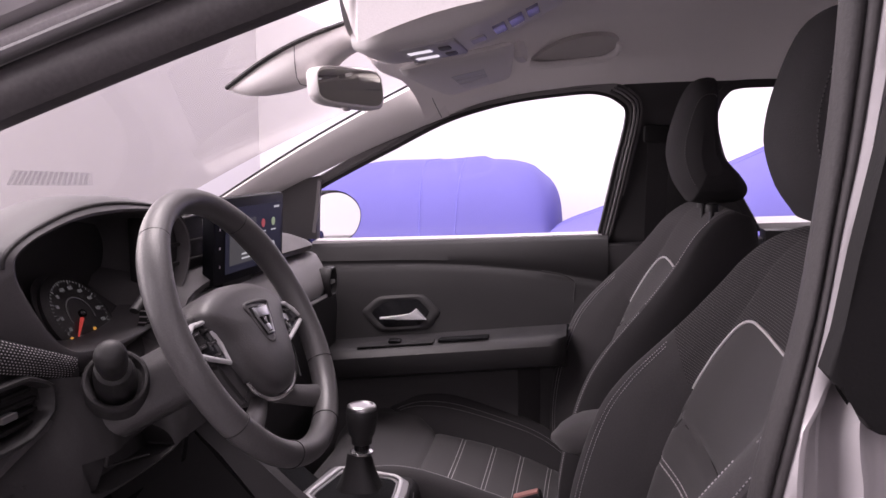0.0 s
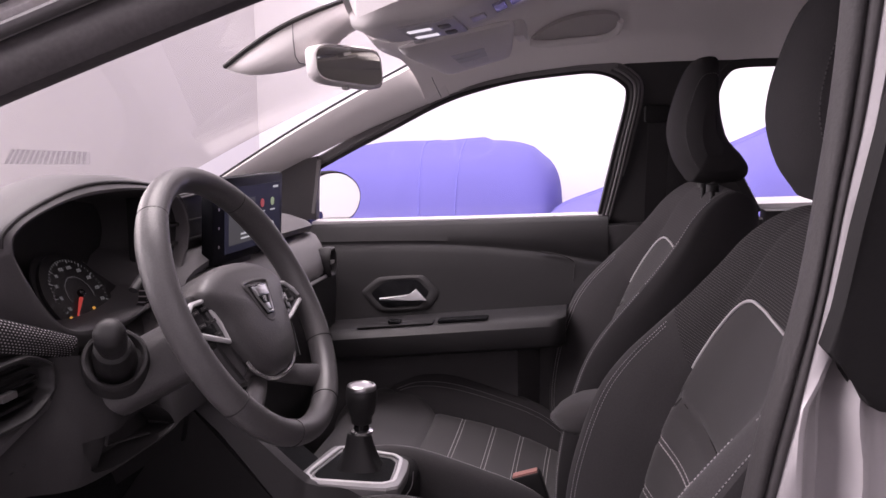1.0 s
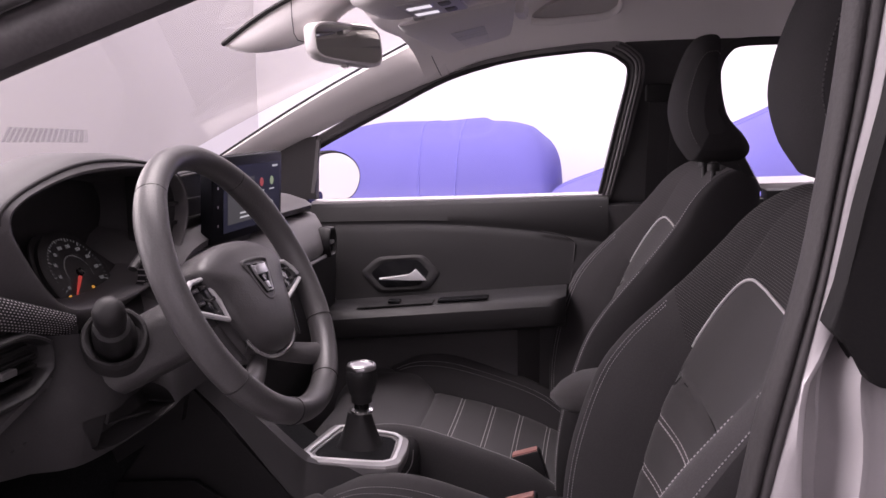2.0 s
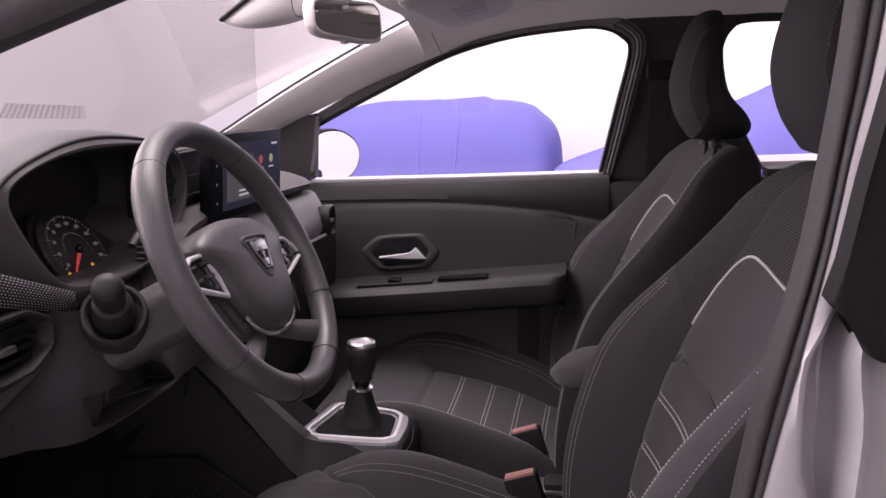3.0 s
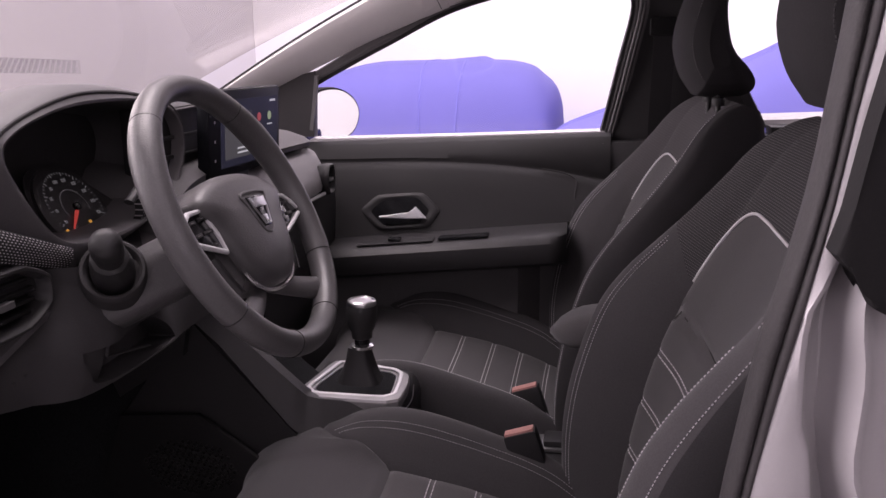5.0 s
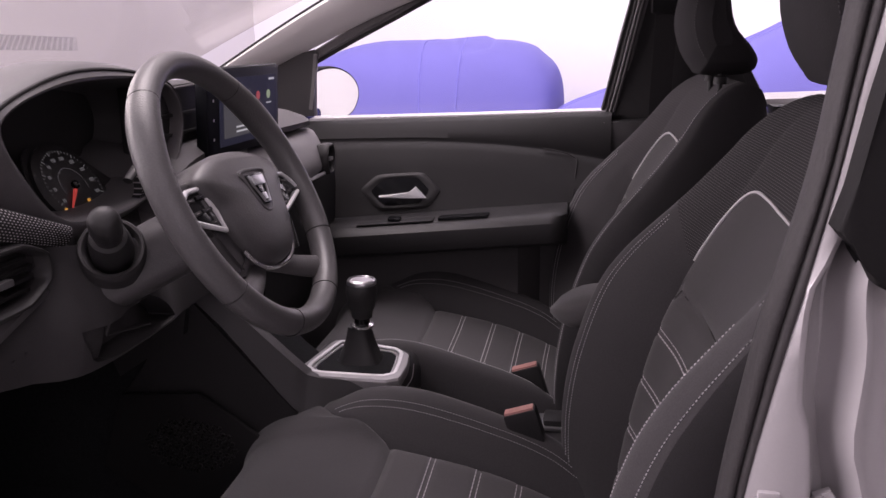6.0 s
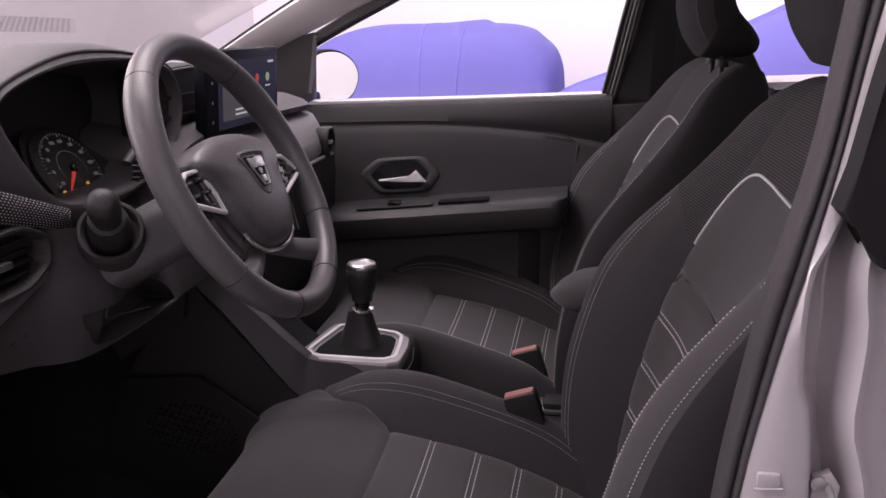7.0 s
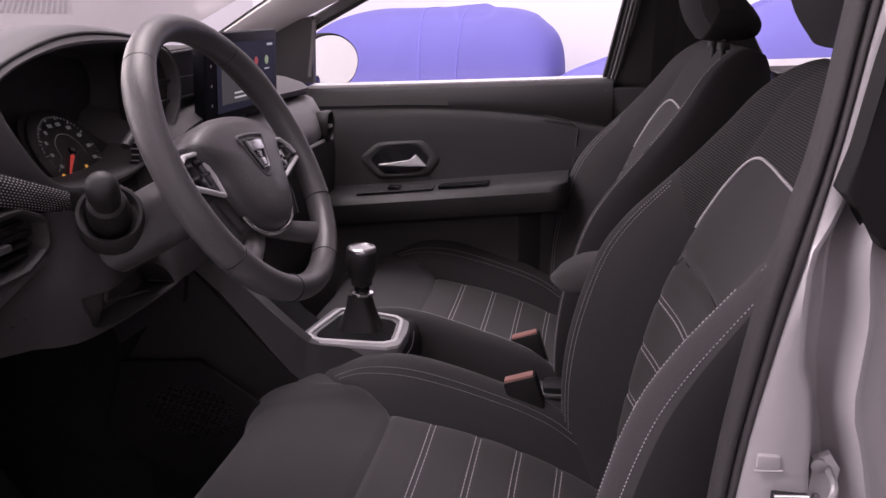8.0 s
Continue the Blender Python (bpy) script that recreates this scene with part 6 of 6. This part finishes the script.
def cush_point(s, r):
    r = min(max(r, 0.0), CUSH_RUN[-1] - 1e-6)
    i = min(int(np.searchsorted(CUSH_RUN, r, side="right")) - 1, 239)
    p = CUSH_PATH[i].lerp(CUSH_PATH[i + 1], (r - CUSH_RUN[i]) / (CUSH_RUN[i + 1] - CUSH_RUN[i]))
    t = (CUSH_PATH[min(i + 4, 240)] - CUSH_PATH[max(i - 4, 0)]).normalized()
    n = Vector((t.z, 0, -t.x)).normalized()
    if n.z < -0.2:
        n = -n
    b = ease(p.x, [(-0.50, 0.012), (-0.45, 0.020), (-0.40, 0.038), (-0.348, 0.069), (-0.272, 0.083), (-0.152, 0.074), (-0.061, 0.068), (-0.007, 0.052), (0.08, 0.03)])
    if r > run_at(-0.50):
        b = 0.012
    front = min(1.0, max(0.0, (r - cush_split(s)) / 0.045))
    wide = ease(r, [(0, 0.93), (0.2, 1.0), (0.45, 1.0), (0.53, 0.97), (0.60, 0.93), (0.75, 0.9)])
    half = [(0, -0.010), (0.10, -0.008), (0.165, -0.001), (0.190, 0.003), (0.213, 0.6 * b), (0.238, b), (0.262, 0.8 * b), (0.276, 0.1 * b - 0.012), (0.280, -0.06), (0.272, -0.12), (0.25, -0.17)]
    k = abs(s) * 10
    j = min(int(k), 9)
    q = k - j
    pa, pb = half[j - 1] if j else (-0.10, -0.008), half[j]
    pc, pd = half[j + 1], half[j + 2] if j < 9 else (0.22, -0.21)
    u, h = (0.5 * (2 * pb[i] + (pc[i] - pa[i]) * q + (2 * pa[i] - 5 * pb[i] + 4 * pc[i] - pd[i]) * q * q + (3 * pb[i] - pa[i] - 3 * pc[i] + pd[i]) * q ** 3) for i in (0, 1))
    front *= min(1.0, max(0.0, (0.60 - abs(s)) / 0.14))
    if front > 0:
        q = min(1.0, max(0.0, (abs(s) - 0.08) / 0.42))
        soft = -0.006 + (b + 0.006) * q * q * (3 - 2 * q)
        h += (soft - h) * front
    if r < cush_split(s):
        h -= 0.007 * math.exp(-((abs(s) - 0.30) / 0.014) ** 2)
    if abs(s) < 0.30:
        edge = min(1.0, (0.30 - abs(s)) / 0.05)
        h += 0.004 * edge * (1 - front)
        for rr in CUSH_LINES:
            h -= 0.0035 * edge * math.exp(-((r - rr) / 0.006) ** 2)
    h -= 0.006 * math.exp(-((r - cush_split(s)) / 0.005) ** 2) * max(0.0, min(1.0, (0.66 - abs(s)) / 0.1))
    return Vector((p.x, SEAT_Y + math.copysign(u * wide, s), p.z)) + n * h


R_FRONT = run_at(-0.290)


def cush_split(s):
    """Length at which the smooth front panel begins."""
    return ease(abs(s), [(0, R_FRONT), (0.22, R_FRONT), (0.295, R_FRONT + 0.006), (0.34, R_FRONT + 0.050), (0.38, R_FRONT + 0.084), (0.42, R_FRONT + 0.105), (0.46, R_FRONT + 0.116), (0.55, R_FRONT + 0.130), (1.0, R_FRONT + 0.130)])


def skin(point, s0, s1, v0, v1, ns, nv, uv=True):
    """A piece of cushion skin between two columns and two rows; v0 and v1 are functions of s."""
    bm = bmesh.new()
    lay = bm.loops.layers.uv.new("UVMap")
    grid, flat = [], {}
    for j in range(nv + 1):
        row = []
        for i in range(ns + 1):
            s = s0 + (s1 - s0) * i / ns
            v = v0(s) + (v1(s) - v0(s)) * j / nv
            vert = bm.verts.new(point(s, v))
            flat[vert] = (s, v)
            row.append(vert)
        grid.append(row)
    for j in range(nv):
        for i in range(ns):
            f = bm.faces.new((grid[j][i], grid[j][i + 1], grid[j + 1][i + 1], grid[j + 1][i]))
            for lp in f.loops:
                s, v = flat[lp.vert]
                lp[lay].uv = (s * 0.88, v)
    return bm


def outward(point, s, v, middle):
    a = point(s + 0.004, v) - point(s - 0.004, v)
    b = point(s, v + 0.004) - point(s, v - 0.004)
    n = a.cross(b).normalized()
    return n if n.dot(point(s, v) - middle) > 0 else -n


HEAD_UP = 0.012  # the driver's headrest stands pulled out a little further than the passenger's


def seat(label, edge=0.53, lines=(0.415, 0.497)):
    """A front seat; edge and lines are where its outer side turns to black cloth and where that side is stitched."""
    root = thing("bucket_seat", (0, SEAT_Y, 0.22), label, "car seat", "front seats")
    low, top = (lambda s: 0.40), (lambda s: BACK_TOP)
    deep = Vector((0.60, SEAT_Y, 0.72))
    backrest = part("backrest", skin(back_point, -0.25, 0.25, low, back_split, 40, 84), M_CLOTH_LIGHT, root, "grey cloth centre panel with quilted rows")
    for sg in (-1, 1):
        a, b = (sg * 0.25, sg * (0.52 if sg > 0 else edge))
        bol = part("side_bolster", skin(back_point, min(a, b), max(a, b), low, back_split, 34, 72), M_CLOTH, backrest, "dark grey cloth bolster")
        bm = bmesh.new()
        for s in ((0.385, 0.396) if sg > 0 else lines):
            zs = [0.44 + (back_split(s) - 0.012 - 0.44) * i / 60 for i in range(61)]
            wide = 0.018 if s > 0.49 else 0.0
            stitches([back_point(sg * (s + wide * i / 60), z) for i, z in enumerate(zs)], lambda q, s=s, zs=zs: outward(back_point, sg * s, zs[0] + q * (zs[-1] - zs[0]), deep), length=0.0030, gap=0.0016, w=0.00045, lift=0.0005, bm=bm)
        tagged(part("stitching", bm, M_THREAD, bol, "pale stitching"), kind="stuff")
    part("shoulder_cloth", skin(back_point, -0.46, 0.46, back_split, top, 84, 34), M_MESH, root, "dotted mesh cloth over the shoulders")
    bm = bmesh.new()
    for sg in (-1, 1):
        a, b = ((0.52 if sg > 0 else edge) * sg, 1.0 * sg)
        piece = skin(back_point, min(a, b), max(a, b), low, top, 26, 70)
        me = bpy.data.meshes.new("tmp")
        piece.to_mesh(me)
        piece.free()
        bm.from_mesh(me)
        bpy.data.meshes.remove(me)
    for a, b in ((-edge, -0.46), (0.46, 0.52)):
        piece = skin(back_point, a, b, back_split, top, 6, 34)
        me = bpy.data.meshes.new("tmp")
        piece.to_mesh(me)
        piece.free()
        bm.from_mesh(me)
        bpy.data.meshes.remove(me)
    ring = [back_point(s, BACK_TOP) for s in [-1 + 2 * i / 60 for i in range(60)]]
    bm.faces.new([bm.verts.new(p) for p in ring])
    part("back_cover", bm, M_CLOTH_BLACK, root, "black cloth back")
    pts = [back_point(s, back_split(s) + 0.001) + outward(back_point, s, back_split(s), deep) * 0.0012 for s in [-0.25 + 0.5 * i / 80 for i in range(81)]]
    part("piping", tube(pts, 0.0022, 8), M_PIPING, root, "silver grey piping")
    bm = bmesh.new()
    for zz in (0.735, 0.660, 0.583, 0.505):
        for d in (-0.0042, 0.0042):
            ss = [-0.24 + 0.48 * i / 50 for i in range(51)]
            stitches([back_point(s, zz + d) for s in ss], lambda q: Vector((-1, 0, 0.25)), 0.0085, 0.0012, 0.0009, bm=bm)
    tagged(part("stitching", bm, M_THREAD, backrest, "pale double stitching"), kind="stuff")
    part("panel_seam", tube([back_point(-0.245 + 0.49 * i / 40, 0.795) for i in range(41)], 0.0014, 6), M_CLOTH_BLACK, backrest, "sunk seam across the panel")

    bm = bmesh.new()
    for sg in (-1,):
        zs = [back_split(0.45) + 0.004 + (1.05 - back_split(0.45)) * i / 30 for i in range(31)]
        stitches([back_point(sg * 0.452, z) for z in zs], lambda q, zs=zs, sg=sg: outward(back_point, sg * 0.452, zs[0] + q * (zs[-1] - zs[0]), deep), length=0.0034, gap=0.0014, w=0.0004, bm=bm)
    tagged(part("stitching", bm, M_THREAD, backrest, "pale shoulder stitching"), kind="stuff")

    # headrest on two posts
    prof = [(0.240, 1.090), (0.219, 1.122), (0.205, 1.17), (0.208, 1.215), (0.222, 1.265), (0.238, 1.302), (0.256, 1.319), (0.284, 1.321), (0.290, 1.306), (0.291, 1.285), (0.292, 1.23), (0.306, 1.17), (0.340, 1.13), (0.352, 1.105), (0.338, 1.085), (0.29, 1.080), (0.25, 1.082)]
    loop = spline([(x, 0, z) for x, z in prof], 56, True)
    mid = Vector((0.272, 0, 1.18))
    rings = []
    for j in range(25):
        t = -1 + 2 * j / 24
        k = max(0.04, (1 - abs(math.sin(t * math.pi / 2)) ** 3.2)) ** 0.42
        wave = 0.120 * math.sin(t * math.pi / 2)
        rings.append([Vector((0.008 + mid.x + (p.x - mid.x) * k, SEAT_Y + wave * (1.0 - 0.10 * max(0, (p.z - 1.2) / 0.13)), HEAD_UP + mid.z + (p.z - mid.z) * (0.25 + 0.75 * k))) for p in loop])
    head = part("headrest", loft(rings[4:21], True, False), M_HEAD, root, "black cloth headrest", 60)
    part("headrest_side", loft(rings[:5], True, True), M_CLOTH_BLACK, head, "black cloth side of the headrest", 60)
    part("headrest_side", loft(rings[20:], True, True), M_CLOTH_BLACK, head, "black cloth side of the headrest", 60)
    bm = bmesh.new()
    for row, way in ((rings[4], -1), (rings[20], 1)):
        for d in (-0.004, 0.004):
            line = [p + Vector((-0.001, way * (0.001 + d), 0)) for p in row[1:26]]
            stitches(line, lambda q, way=way: Vector((-0.7, way * 0.6, 0.1)), w=0.0005, bm=bm)
    tagged(part("stitching", bm, M_THREAD_DIM, head, "pale stitching"), kind="stuff")
    for sg in (-1, 1):
        part("headrest_post", rod((0.292, SEAT_Y + sg * 0.062, 1.0), (0.292, SEAT_Y + sg * 0.062, 1.12), 0.005), M_PLASTIC_DARK, root, "thin dark post")
        part("post_guide", turned([(0.012, -0.01), (0.012, 0.003), (0.009, 0.006), (0.006, 0.006)], (0.292, SEAT_Y + sg * 0.062, 1.070), (0, 0, 1), 16), M_PLASTIC_DARK, root)

    # cushion
    z0, zr = (lambda s: 0.0), (lambda s: CUSH_RUN[-1])
    cushion = part("cushion", skin(cush_point, -0.30, 0.30, z0, cush_split, 40, 90), M_CLOTH_LIGHT, root, "grey cloth seat with quilted rows")
    part("front_panel", skin(cush_point, -1.0, 1.0, cush_split, zr, 120, 50), M_CLOTH, root, "dark grey cloth front of the seat")
    for sg in (-1, 1):
        a, b = sg * 0.30, sg * 1.0
        bol = part("seat_bolster", skin(cush_point, min(a, b), max(a, b), z0, cush_split, 44, 60), M_CLOTH, cushion, "dark grey cloth bolster")
        bm = bmesh.new()
        for s in (0.418, 0.442) if sg > 0 else (0.418, 0.442, 0.505):
            rs = [run_at(0.03) + (cush_split(s) - 0.006 - run_at(0.03)) * i / 60 for i in range(61)]
            stitches([cush_point(sg * s, r) for r in rs], lambda q, s=s, rs=rs: outward(cush_point, sg * s, rs[0] + q * (rs[-1] - rs[0]), Vector((-0.2, SEAT_Y, -0.3))), length=0.0032, gap=0.0017, w=0.0005, lift=0.0005, bm=bm)
        tagged(part("stitching", bm, M_THREAD, bol, "pale stitching"), kind="stuff")
    bm = bmesh.new()
    for rr in CUSH_LINES:
        for d in (-0.0042, 0.0042):
            ss = [-0.285 + 0.57 * i / 50 for i in range(51)]
            stitches([cush_point(s, rr + d) for s in ss], lambda q: Vector((0, 0, 1)), 0.0085, 0.0012, 0.0009, bm=bm)
    tagged(part("stitching", bm, M_THREAD, cushion, "pale double stitching"), kind="stuff")
    # frame, rails and side cover under the cushion
    part("seat_frame", box((-0.47, SEAT_Y - 0.22, 0.30), (0.10, SEAT_Y + 0.22, 0.385), 0.02), M_PLASTIC_DARK, root)
    for sg in (-1, 1):
        part("rail", box((-0.42, SEAT_Y + sg * 0.19 - 0.02, 0.215), (0.22, SEAT_Y + sg * 0.19 + 0.02, 0.315), 0.006), M_PLASTIC_DARK, root)
        part("side_cover", prism([(-0.40, SEAT_Y + sg * 0.262, 0.30), (-0.36, SEAT_Y + sg * 0.262, 0.375), (0.06, SEAT_Y + sg * 0.262, 0.375), (0.14, SEAT_Y + sg * 0.262, 0.44), (0.18, SEAT_Y + sg * 0.262, 0.40), (0.12, SEAT_Y + sg * 0.262, 0.29)], (0, sg * 0.022, 0), 0.006), M_PLASTIC_DARK, root, "black plastic side cover")
    return root


driver = seat("dark grey cloth seat with dotted shoulders behind the steering wheel")
passenger = seat("dark grey cloth seat with dotted shoulders beside the far door", 0.470, (0.459,))
passenger.matrix_world = pose(-0.05, SEAT_Y + 0.70, 0.22)
for ob in passenger.children:
    if ob.name.startswith("shoulder_cloth"):
        ob.data.materials[0] = M_SHOULDER
    if ob.name.startswith("headrest") and not ob.name.startswith("headrest_post"):
        ob.location.z -= 0.018
